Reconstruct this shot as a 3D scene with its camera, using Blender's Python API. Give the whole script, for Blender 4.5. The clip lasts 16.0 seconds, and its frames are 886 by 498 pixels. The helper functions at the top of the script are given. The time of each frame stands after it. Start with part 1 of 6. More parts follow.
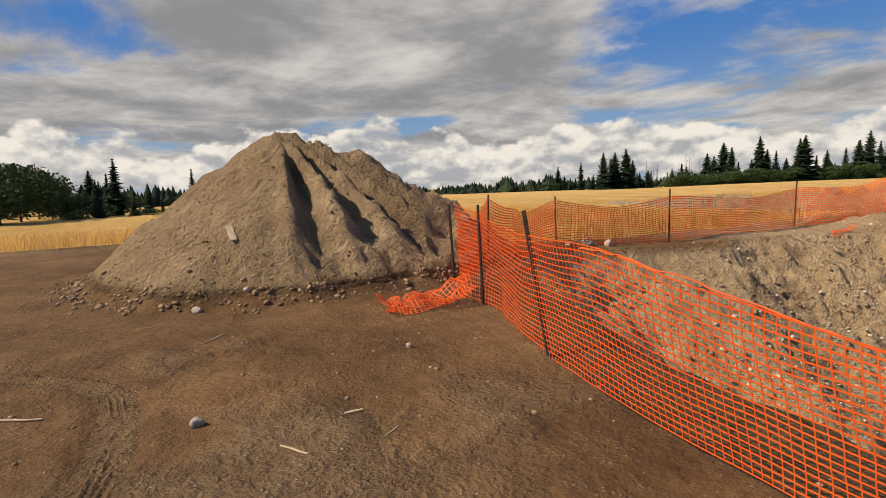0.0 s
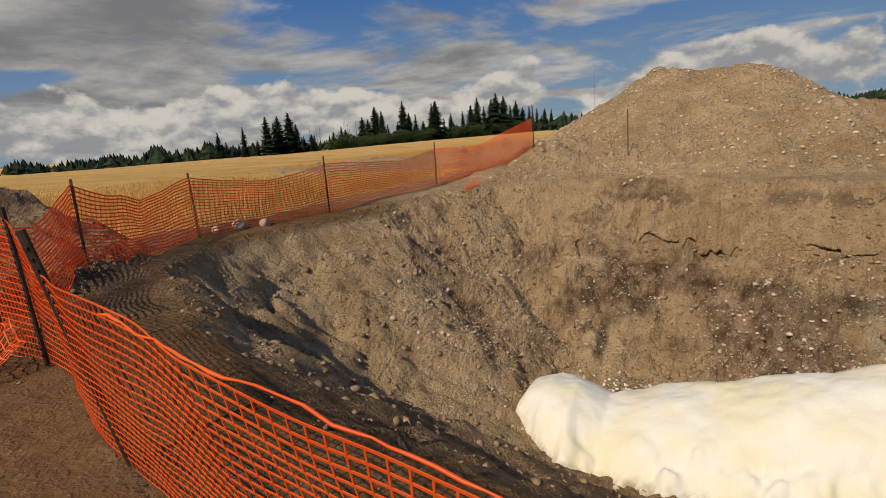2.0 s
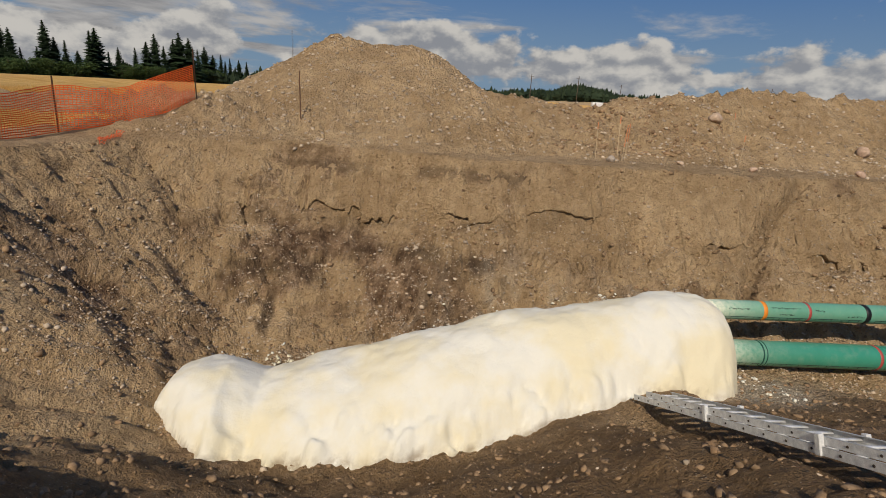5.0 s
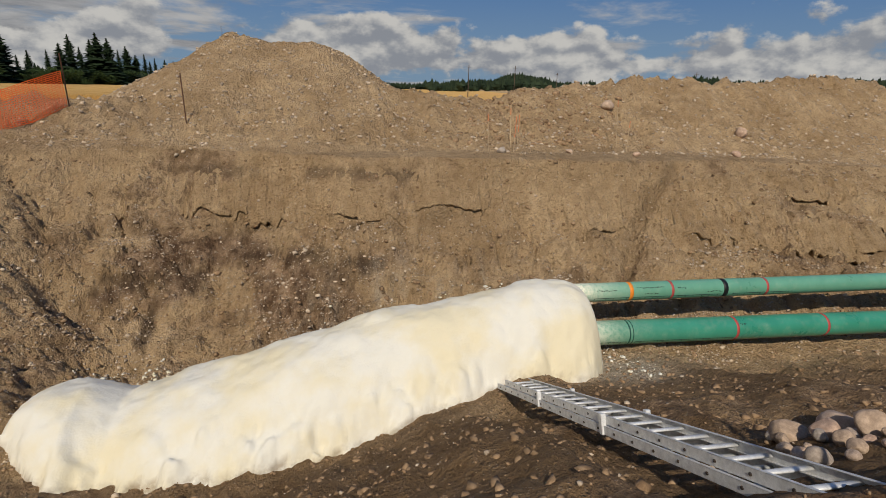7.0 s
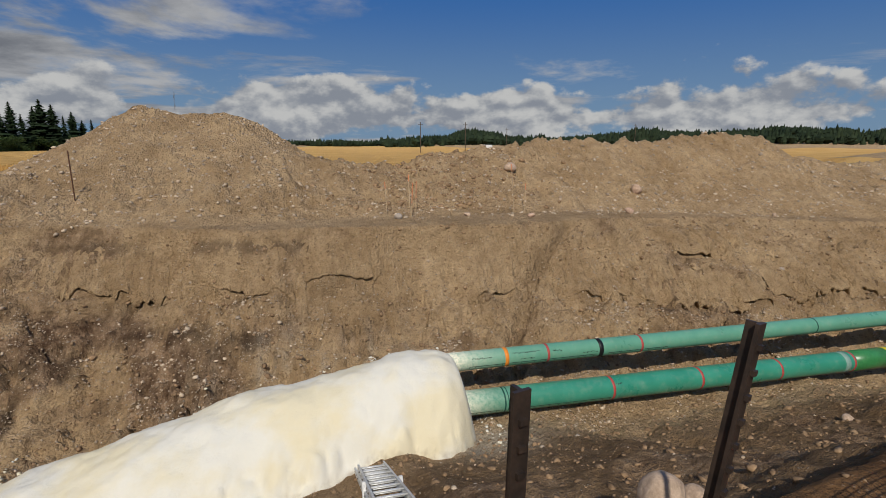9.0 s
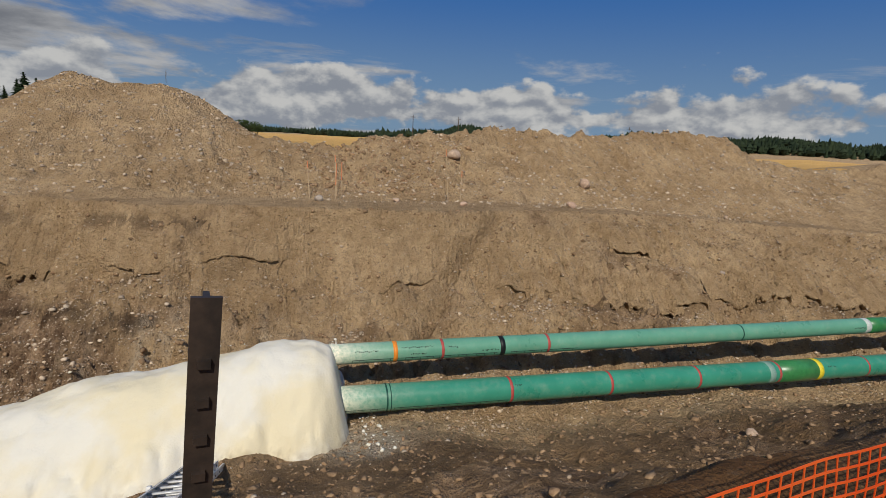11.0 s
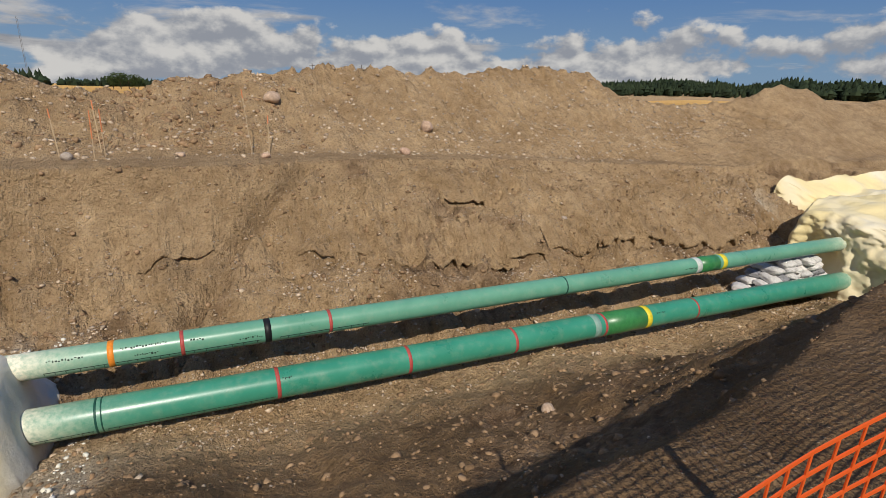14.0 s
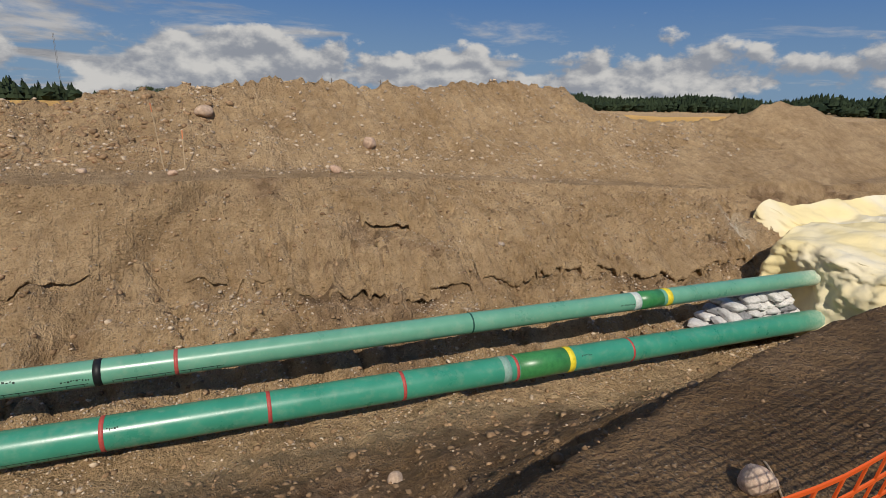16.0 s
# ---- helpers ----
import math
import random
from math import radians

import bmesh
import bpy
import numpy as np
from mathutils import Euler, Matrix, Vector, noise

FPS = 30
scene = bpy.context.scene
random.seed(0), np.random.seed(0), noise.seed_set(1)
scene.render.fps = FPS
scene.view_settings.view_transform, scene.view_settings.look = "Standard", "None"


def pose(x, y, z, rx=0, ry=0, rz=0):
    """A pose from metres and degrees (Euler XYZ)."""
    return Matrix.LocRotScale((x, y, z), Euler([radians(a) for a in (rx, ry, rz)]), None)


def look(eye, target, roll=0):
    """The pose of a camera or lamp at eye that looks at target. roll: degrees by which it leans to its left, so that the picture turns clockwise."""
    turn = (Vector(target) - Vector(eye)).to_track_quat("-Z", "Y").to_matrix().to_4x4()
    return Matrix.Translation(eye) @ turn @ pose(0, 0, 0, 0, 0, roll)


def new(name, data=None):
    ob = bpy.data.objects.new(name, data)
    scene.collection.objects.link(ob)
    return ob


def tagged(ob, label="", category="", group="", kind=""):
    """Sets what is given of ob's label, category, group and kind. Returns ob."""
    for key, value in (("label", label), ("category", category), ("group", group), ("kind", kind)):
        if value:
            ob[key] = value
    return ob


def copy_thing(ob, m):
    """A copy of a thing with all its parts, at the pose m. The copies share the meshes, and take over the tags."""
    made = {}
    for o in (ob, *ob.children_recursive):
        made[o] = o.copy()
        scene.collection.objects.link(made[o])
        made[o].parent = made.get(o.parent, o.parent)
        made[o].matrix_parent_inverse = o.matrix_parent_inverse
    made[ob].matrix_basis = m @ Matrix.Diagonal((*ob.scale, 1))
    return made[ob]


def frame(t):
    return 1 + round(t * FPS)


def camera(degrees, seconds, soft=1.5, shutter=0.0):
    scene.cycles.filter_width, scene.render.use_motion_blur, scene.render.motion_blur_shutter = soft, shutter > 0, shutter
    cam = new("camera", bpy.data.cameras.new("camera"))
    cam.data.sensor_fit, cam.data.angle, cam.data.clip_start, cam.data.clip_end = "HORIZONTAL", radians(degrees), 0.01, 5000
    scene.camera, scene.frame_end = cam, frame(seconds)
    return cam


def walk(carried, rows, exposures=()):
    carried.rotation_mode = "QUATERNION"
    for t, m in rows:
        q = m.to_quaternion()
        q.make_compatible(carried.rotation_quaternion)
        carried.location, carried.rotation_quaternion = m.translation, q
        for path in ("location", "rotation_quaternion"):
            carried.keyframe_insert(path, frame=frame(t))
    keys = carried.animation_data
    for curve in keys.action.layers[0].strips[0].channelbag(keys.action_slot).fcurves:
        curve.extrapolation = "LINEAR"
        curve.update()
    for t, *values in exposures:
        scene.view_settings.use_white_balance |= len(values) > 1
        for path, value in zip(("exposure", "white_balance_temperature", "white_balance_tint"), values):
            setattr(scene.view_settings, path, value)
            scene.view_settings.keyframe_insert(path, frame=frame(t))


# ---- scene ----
cam = camera(82.0, 16.0, soft=0.7)
# seconds, eye, a point ahead, lean in degrees; x runs along the pipes, y across the pit
PATH = [
    (0, (0.037, 0.226, 1.524), (-8.752, 4.848, 0.345), -2.06),
    (0.5, (-0.149, 0.576, 1.655), (-8.090, 6.494, 0.270), -3.22),
    (1, (-0.412, 0.976, 1.698), (-7.090, 8.231, 0.033), -4.03),
    (1.5, (-0.565, 1.256, 1.643), (-6.068, 9.380, -0.283), -4.38),
    (2, (-0.792, 1.724, 1.589), (-5.256, 10.402, -0.597), -4.37),
    (2.5, (-0.937, 2.052, 1.552), (-4.387, 11.102, -0.937), -3.37),
    (3, (-0.945, 2.381, 1.512), (-2.979, 11.785, -1.214), -1.14),
    (3.5, (-0.838, 2.507, 1.499), (-1.669, 12.072, -1.298), 1.61),
    (4, (-0.671, 2.590, 1.487), (-0.251, 12.153, -1.409), 4.39),
    (4.2, (-0.568, 2.591, 1.459), (0.084, 12.138, -1.442), 4.68),
    (6.3, (0.849, 2.186, 1.704), (2.569, 11.559, -1.326), 1.25),
    (6.5, (0.987, 2.214, 1.701), (2.869, 11.547, -1.359), 1.35),
    (7, (1.443, 2.295, 1.699), (3.420, 11.628, -1.298), 1.65),
    (7.5, (1.868, 2.281, 1.769), (3.915, 11.639, -1.100), 1.71),
    (8, (2.292, 2.280, 1.895), (4.514, 11.708, -0.590), 1.26),
    (8.5, (2.730, 2.177, 2.047), (5.192, 11.617, -0.148), 0.62),
    (9, (3.210, 1.974, 2.105), (5.924, 11.387, 0.097), 0.10),
    (9.2, (3.402, 1.881, 2.113), (6.205, 11.270, 0.116), -0.18),
    (11.3, (5.469, 2.320, 1.773), (8.408, 11.628, -0.401), 3.66),
    (11.5, (5.600, 2.421, 1.774), (8.660, 11.666, -0.499), 3.91),
    (12, (6.038, 2.737, 1.702), (9.238, 11.891, -0.739), 4.31),
    (12.5, (6.477, 2.908, 1.611), (9.786, 11.971, -1.019), 4.07),
    (13, (7.070, 2.997, 1.592), (10.586, 11.911, -1.268), 3.13),
    (13.5, (7.672, 3.066, 1.554), (11.498, 11.798, -1.466), 1.66),
    (14, (8.358, 3.042, 1.568), (12.577, 11.620, -1.368), 1.39),
    (14.5, (8.952, 3.073, 1.582), (13.129, 11.705, -1.255), 1.81),
    (15, (9.580, 3.064, 1.673), (13.625, 11.780, -1.096), 1.71),
    (15.5, (10.186, 3.050, 1.695), (14.134, 11.820, -1.045), 1.64),
    (16, (10.893, 3.067, 1.628), (14.759, 11.889, -1.061), 1.72),
]
EXPOSURES = [(0.0, 0.60, 7250, 11), (0.6, 0.42, 7250, 11), (1.5, 0.14, 7200, 11), (2.5, -0.02, 7100, 11), (4.0, -0.06, 6950, 11), (7.0, -0.09, 6650, 10), (8.0, -0.08, 6600, 10), (9.0, -0.12, 6350, 10), (11.5, -0.09, 6450, 10), (12.5, -0.06, 6520, 10), (13.5, 0.04, 6550, 11), (14.5, 0.13, 6550, 11), (15.2, 0.11, 6550, 11), (16.0, 0.05, 6550, 11)]
walk(cam, [(t, look(eye, ahead, lean)) for t, eye, ahead, lean in PATH], EXPOSURES)

# ---- world and sun ----
SUN = Vector((-0.20, -0.70, 0.69)).normalized()
world = bpy.data.worlds.new("sky")
scene.world = world
world.use_nodes = True
nt = world.node_tree
for n in list(nt.nodes):
    nt.nodes.remove(n)


def node(tree, kind, **values):
    n = tree.nodes.new(kind)
    for key, value in values.items():
        if key in n.inputs:
            n.inputs[key].default_value = value
    return n


def build_sky():
    out = nt.nodes.new("ShaderNodeOutputWorld")
    sky = nt.nodes.new("ShaderNodeTexSky")
    sky.sky_type, sky.sun_disc = "NISHITA", False
    sky.sun_elevation = math.asin(SUN.z)
    sky.sun_rotation = math.atan2(SUN.x, SUN.y)
    sky.air_density, sky.dust_density, sky.ozone_density = 1.0, 0.6, 2.0
    coord = nt.nodes.new("ShaderNodeTexCoord")
    sep = nt.nodes.new("ShaderNodeSeparateXYZ")
    nt.links.new(coord.outputs["Generated"], sep.inputs[0])

    def calc(op, a, b, clamp=False):
        m = nt.nodes.new("ShaderNodeMath")
        m.operation, m.use_clamp = op, clamp
        for k, v in enumerate((a, b)):
            if isinstance(v, (int, float)):
                m.inputs[k].default_value = v
            elif v is not None:
                nt.links.new(v, m.inputs[k])
        return m.outputs[0]

    # a flat layer of stratocumulus, seen in perspective
    up = calc("MAXIMUM", calc("ADD", sep.outputs[2], 0.10), 0.03)
    plane = nt.nodes.new("ShaderNodeCombineXYZ")
    nt.links.new(calc("DIVIDE", sep.outputs[0], up), plane.inputs[0])
    nt.links.new(calc("DIVIDE", sep.outputs[1], up), plane.inputs[1])

    def noise_of(vector, scale, detail, rough, distort=0.0):
        t = nt.nodes.new("ShaderNodeTexNoise")
        t.inputs["Scale"].default_value = scale
        t.inputs["Detail"].default_value = detail
        t.inputs["Roughness"].default_value = rough
        t.inputs["Distortion"].default_value = distort
        nt.links.new(vector, t.inputs["Vector"])
        return t.outputs[0]

    def ramp(value, lo, hi):
        r = nt.nodes.new("ShaderNodeMapRange")
        r.interpolation_type = "SMOOTHSTEP"
        r.inputs["From Min"].default_value, r.inputs["From Max"].default_value = lo, hi
        nt.links.new(value, r.inputs["Value"])
        return r.outputs[0]

    # more cloud towards -x and low down, blue gaps higher towards +x
    lean = calc("SUBTRACT", calc("MULTIPLY", sep.outputs[0], -0.13), 0.03)
    layer = ramp(calc("ADD", noise_of(plane.outputs[0], 0.62, 10, 0.58, 0.35), lean), 0.45, 0.58)
    thick = ramp(calc("ADD", noise_of(plane.outputs[0], 0.95, 10, 0.62, 0.2), lean), 0.36, 0.72)
    # heaped clouds low over the horizon, lit from above
    low = nt.nodes.new("ShaderNodeMapping")
    low.inputs["Scale"].default_value = (1.0, 1.0, 1.6)
    nt.links.new(coord.outputs["Generated"], low.inputs[0])
    above = nt.nodes.new("ShaderNodeVectorMath")
    above.operation = "ADD"
    above.inputs[1].default_value = (0.006, -0.006, 0.022)
    nt.links.new(low.outputs[0], above.inputs[0])
    def billows(vector):
        cells = nt.nodes.new("ShaderNodeTexVoronoi")
        cells.feature = "SMOOTH_F1"
        cells.inputs["Scale"].default_value, cells.inputs["Detail"].default_value = 17.0, 0.0
        cells.inputs["Smoothness"].default_value = 0.3
        nt.links.new(vector, cells.inputs["Vector"])
        rough = noise_of(vector, 5.0, 13, 0.57, 0.0)
        return calc("ADD", calc("MULTIPLY", rough, 0.92), calc("MULTIPLY", calc("SUBTRACT", 0.80, cells.outputs["Distance"]), 0.11))

    heap, heap_up = billows(low.outputs[0]), billows(above.outputs[0])
    limit = calc("SUBTRACT", 0.24, calc("MULTIPLY", calc("ABSOLUTE", calc("SUBTRACT", sep.outputs[2], 0.05), None), 2.9))
    heaps = ramp(calc("ADD", heap, calc("SUBTRACT", limit, 0.115)), 0.47, 0.53)
    shade = ramp(calc("SUBTRACT", heap, heap_up), -0.06, 0.07)

    def mix(fac, a, b):
        m = nt.nodes.new("ShaderNodeMix")
        m.data_type = "RGBA"
        nt.links.new(fac, m.inputs[0])
        for k, v in ((6, a), (7, b)):
            if isinstance(v, tuple):
                m.inputs[k].default_value = v
            else:
                nt.links.new(v, m.inputs[k])
        return m.outputs[2]

    cloud = mix(thick, (10.2, 10.3, 10.5, 1), (4.0, 4.25, 4.8, 1))
    heap_col = mix(shade, (6.0, 6.5, 7.4, 1), (13.0, 12.9, 12.5, 1))
    blue = mix(ramp(sep.outputs[2], 0.0, 0.30), (4.0, 6.6, 9.8, 1), (0.7, 3.1, 9.2, 1))
    tinted = nt.nodes.new("ShaderNodeMix")
    tinted.data_type = "RGBA"
    tinted.inputs[0].default_value = 0.9
    nt.links.new(sky.outputs[0], tinted.inputs[6])
    nt.links.new(blue, tinted.inputs[7])
    col = mix(layer, tinted.outputs[2], cloud)
    col = mix(heaps, col, heap_col)
    bg = nt.nodes.new("ShaderNodeBackground")
    bg.inputs["Strength"].default_value = 0.042
    nt.links.new(col, bg.inputs["Color"])
    nt.links.new(bg.outputs[0], out.inputs["Surface"])


build_sky()
sun = new("sun", bpy.data.lights.new("sun", "SUN"))
sun.data.energy, sun.data.angle, sun.data.color = 3.9, radians(0.55), (1.0, 0.93, 0.82)
sun.matrix_world = look((0, -20, 30), Vector((0, -20, 30)) - SUN)


# ---- materials ----
def material(name, rough=0.9, metal=0.0, spec=0.3):
    m = bpy.data.materials.new(name)
    m.use_nodes = True
    t = m.node_tree
    b = t.nodes["Principled BSDF"]
    b.inputs["Roughness"].default_value = rough
    b.inputs["Metallic"].default_value = metal
    b.inputs["Specular IOR Level"].default_value = spec
    return m, t, b


def m_noise(t, scale, detail=6, rough=0.6, where=None, distort=0.0):
    n = t.nodes.new("ShaderNodeTexNoise")
    n.inputs["Scale"].default_value, n.inputs["Detail"].default_value = scale, detail
    n.inputs["Roughness"].default_value, n.inputs["Distortion"].default_value = rough, distort
    if where is not None:
        t.links.new(where, n.inputs["Vector"])
    return n.outputs[0]


def m_range(t, value, lo, hi, a=0.0, b=1.0):
    r = t.nodes.new("ShaderNodeMapRange")
    r.inputs["From Min"].default_value, r.inputs["From Max"].default_value = lo, hi
    r.inputs["To Min"].default_value, r.inputs["To Max"].default_value = a, b
    t.links.new(value, r.inputs["Value"])
    return r.outputs[0]


def m_mix(t, fac, a, b, how="MIX"):
    m = t.nodes.new("ShaderNodeMix")
    m.data_type, m.blend_type = "RGBA", how
    for k, v in ((0, fac), (6, a), (7, b)):
        if isinstance(v, tuple):
            m.inputs[k].default_value = (*v, 1)
        elif isinstance(v, (int, float)):
            m.inputs[k].default_value = v
        else:
            t.links.new(v, m.inputs[k])
    return m.outputs[2]


def m_math(t, op, a, b):
    m = t.nodes.new("ShaderNodeMath")
    m.operation = op
    for k, v in enumerate((a, b)):
        if isinstance(v, (int, float)):
            m.inputs[k].default_value = v
        else:
            t.links.new(v, m.inputs[k])
    return m.outputs[0]


def m_bump(t, b, height, strength, distance):
    n = t.nodes.new("ShaderNodeBump")
    n.inputs["Strength"].default_value, n.inputs["Distance"].default_value = strength, distance
    t.links.new(height, n.inputs["Height"])
    t.links.new(n.outputs[0], b.inputs["Normal"])


def m_place(t):
    return t.nodes.new("ShaderNodeTexCoord").outputs["Object"]


def m_attribute(t, name):
    a = t.nodes.new("ShaderNodeAttribute")
    a.attribute_name = name
    return a.outputs["Fac"]


def soil_material():
    m, t, b = material("soil", 0.95, spec=0.15)
    place = m_place(t)
    big = m_noise(t, 0.55, 5, 0.6, place)
    mid = m_noise(t, 3.2, 7, 0.65, place)
    fine = m_noise(t, 28.0, 5, 0.7, place)
    grit = t.nodes.new("ShaderNodeTexVoronoi")
    grit.inputs["Scale"].default_value = 24.0
    t.links.new(place, grit.inputs["Vector"])
    top = m_mix(t, m_range(t, big, 0.35, 0.65), (0.108, 0.055, 0.0225), (0.200, 0.110, 0.048))
    sub = m_mix(t, m_range(t, big, 0.35, 0.65), (0.520, 0.355, 0.193), (0.700, 0.500, 0.290))
    gravel = m_mix(t, m_range(t, mid, 0.38, 0.62), (0.170, 0.102, 0.060), (0.460, 0.310, 0.190))
    rough = m_attribute(t, "subsoil")
    col = m_mix(t, rough, top, sub)
    col = m_mix(t, m_attribute(t, "gravelly"), col, gravel)
    # damp earth, plus shade painted along the cracks and on the grooved heap
    col = m_mix(t, m_attribute(t, "damp_shade"), col, (0.085, 0.055, 0.036))
    col = m_mix(t, 0.75, col, m_mix(t, m_range(t, mid, 0.3, 0.7), (0.56, 0.52, 0.47), (1.0, 1.0, 1.0)), "MULTIPLY")
    col = m_mix(t, m_range(t, rough, 0.0, 1.0, 0.25, 0.6), col, m_mix(t, m_range(t, fine, 0.30, 0.52), (0.40, 0.37, 0.33), (1.0, 1.0, 1.0)), "MULTIPLY")
    # pale grains
    speck = m_math(t, "MULTIPLY", m_range(t, grit.outputs["Distance"], 0.24, 0.14), m_range(t, mid, 0.47, 0.58))
    speck = m_math(t, "MULTIPLY", speck, m_range(t, rough, 0.1, 0.5, 0.25, 1.0))
    col = m_mix(t, speck, col, (0.56, 0.45, 0.33))
    # dark flecks painted as the shade of small crevices, no relief of their own
    hollow = m_noise(t, 11.0, 5, 0.7, place, 0.3)
    col = m_mix(t, m_range(t, hollow, 0.43, 0.35, 0.0, 0.5), col, (0.13, 0.085, 0.05))
    # sprayed foam dust
    col = m_mix(t, m_math(t, "MULTIPLY", m_attribute(t, "dusted"), m_range(t, fine, 0.30, 0.52)), col, (0.78, 0.74, 0.62))
    t.links.new(col, b.inputs["Base Color"])
    lump = m_noise(t, 8.0, 4, 0.55, place, 0.0)
    crease = m_math(t, "ABSOLUTE", m_math(t, "SUBTRACT", m_noise(t, 4.5, 4, 0.55, place, 0.15), 0.5), 0)
    h = m_math(t, "ADD", m_math(t, "MULTIPLY", mid, 0.5), m_math(t, "MULTIPLY", lump, 0.42))
    h = m_math(t, "ADD", h, m_math(t, "MULTIPLY", m_noise(t, 15.0, 5, 0.65, place), 0.30))
    h = m_math(t, "ADD", h, m_math(t, "MULTIPLY", fine, 0.22))
    h = m_math(t, "ADD", h, m_math(t, "MULTIPLY", crease, 0.14))
    h = m_math(t, "ADD", h, m_math(t, "MULTIPLY", m_range(t, grit.outputs["Distance"], 0.4, 0.05), 0.07))
    # scrapes down the slopes
    scrape = t.nodes.new("ShaderNodeMapping")
    scrape.inputs["Scale"].default_value = (5.0, 0.9, 0.9)
    scrape.inputs["Rotation"].default_value = (0, 0.35, 0.3)
    t.links.new(place, scrape.inputs[0])
    h = m_math(t, "ADD", h, m_math(t, "MULTIPLY", m_noise(t, 2.2, 6, 0.6, scrape.outputs[0]), 0.38))
    # driven ground is packed smooth
    h = m_math(t, "MULTIPLY", h, m_range(t, rough, 0.0, 0.3, 0.26, 1.0))
    m_bump(t, b, h, 1.0, 0.34)
    return m


def crop_material():
    m, t, b = material("ripe_crop", 0.9, spec=0.1)
    place = m_place(t)
    streak = t.nodes.new("ShaderNodeMapping")
    streak.inputs["Scale"].default_value = (0.12, 1.0, 1.0)
    streak.inputs["Rotation"].default_value = (0, 0, 0.35)
    t.links.new(place, streak.inputs[0])
    rows = m_noise(t, 0.25, 6, 0.65, streak.outputs[0])
    fine = m_noise(t, 9.0, 5, 0.7, place)
    col = m_mix(t, m_range(t, rows, 0.33, 0.66), (0.68, 0.38, 0.11), (0.86, 0.56, 0.21))
    col = m_mix(t, 0.6, col, m_mix(t, m_range(t, fine, 0.3, 0.7), (0.6, 0.56, 0.5), (1, 1, 1)), "MULTIPLY")
    t.links.new(col, b.inputs["Base Color"])
    m_bump(t, b, fine, 1.0, 0.3)
    return m


def simple_material(name, dark, pale, scale, rough=0.8, spec=0.3, metal=0.0, bump=0.3, depth=0.01, detail=6, random_tone=0.0):
    m, t, b = material(name, rough, metal, spec)
    place = m_place(t)
    n = m_noise(t, scale, detail, 0.65, place)
    n2 = m_noise(t, scale * 7, 4, 0.6, place)
    col = m_mix(t, m_range(t, n, 0.34, 0.66), dark, pale)
    col = m_mix(t, 0.4, col, m_mix(t, m_range(t, n2, 0.3, 0.7), (0.65, 0.65, 0.65), (1, 1, 1)), "MULTIPLY")
    if random_tone:
        info = t.nodes.new("ShaderNodeObjectInfo")
        isl = t.nodes.new("ShaderNodeNewGeometry")
        r = m_math(t, "FRACT", m_math(t, "ADD", info.outputs["Random"], isl.outputs["Random Per Island"]), 0)
        col = m_mix(t, random_tone, col, m_mix(t, r, (0.35, 0.32, 0.30), (1.3, 1.22, 1.12)), "MULTIPLY")
    t.links.new(col, b.inputs["Base Color"])
    m_bump(t, b, m_math(t, "ADD", n, m_math(t, "MULTIPLY", n2, 0.4)), bump, depth)
    return m


def stone_material():
    m, t, b = material("field_stone", 0.8, spec=0.3)
    place = m_place(t)
    info = t.nodes.new("ShaderNodeObjectInfo").outputs["Random"]
    ramp = t.nodes.new("ShaderNodeValToRGB")
    ramp.color_ramp.elements[0].color, ramp.color_ramp.elements[1].color = (0.42, 0.31, 0.22, 1), (0.56, 0.48, 0.39, 1)
    for at, c in ((0.2, (0.58, 0.44, 0.33)), (0.4, (0.40, 0.35, 0.30)), (0.58, (0.54, 0.37, 0.27)), (0.72, (0.62, 0.50, 0.39)), (0.86, (0.46, 0.32, 0.22))):
        ramp.color_ramp.elements.new(at).color = (*c, 1)
    t.links.new(info, ramp.inputs[0])
    n, n2 = m_noise(t, 5.0, 6, 0.65, place), m_noise(t, 30.0, 4, 0.6, place)
    col = m_mix(t, 0.8, ramp.outputs[0], m_mix(t, m_range(t, n, 0.35, 0.65), (0.6, 0.56, 0.52), (1.15, 1.12, 1.08)), "MULTIPLY")
    col = m_mix(t, 0.4, col, m_mix(t, m_range(t, n2, 0.3, 0.7), (0.6, 0.6, 0.6), (1, 1, 1)), "MULTIPLY")
    t.links.new(col, b.inputs["Base Color"])
    m_bump(t, b, m_math(t, "ADD", n, m_math(t, "MULTIPLY", n2, 0.3)), 0.5, 0.03)
    return m


def foam_material():
    m, t, b = material("spray_foam", 0.75, spec=0.25)
    place = m_place(t)
    n = m_noise(t, 0.8, 5, 0.55, place)
    n2 = m_noise(t, 5.0, 6, 0.6, place)
    col = m_mix(t, m_math(t, "MULTIPLY", m_range(t, n, 0.45, 0.62), 0.8), (0.69, 0.665, 0.58), (0.68, 0.60, 0.40))
    col = m_mix(t, m_attribute(t, "aged"), col, (0.74, 0.62, 0.33))
    col = m_mix(t, m_math(t, "MULTIPLY", m_attribute(t, "soiled"), m_range(t, n2, 0.35, 0.6)), col, (0.22, 0.16, 0.10))
    t.links.new(col, b.inputs["Base Color"])
    m_bump(t, b, m_math(t, "ADD", n2, m_math(t, "MULTIPLY", m_noise(t, 30.0, 4, 0.6, place), 0.3)), 0.35, 0.05)
    return m


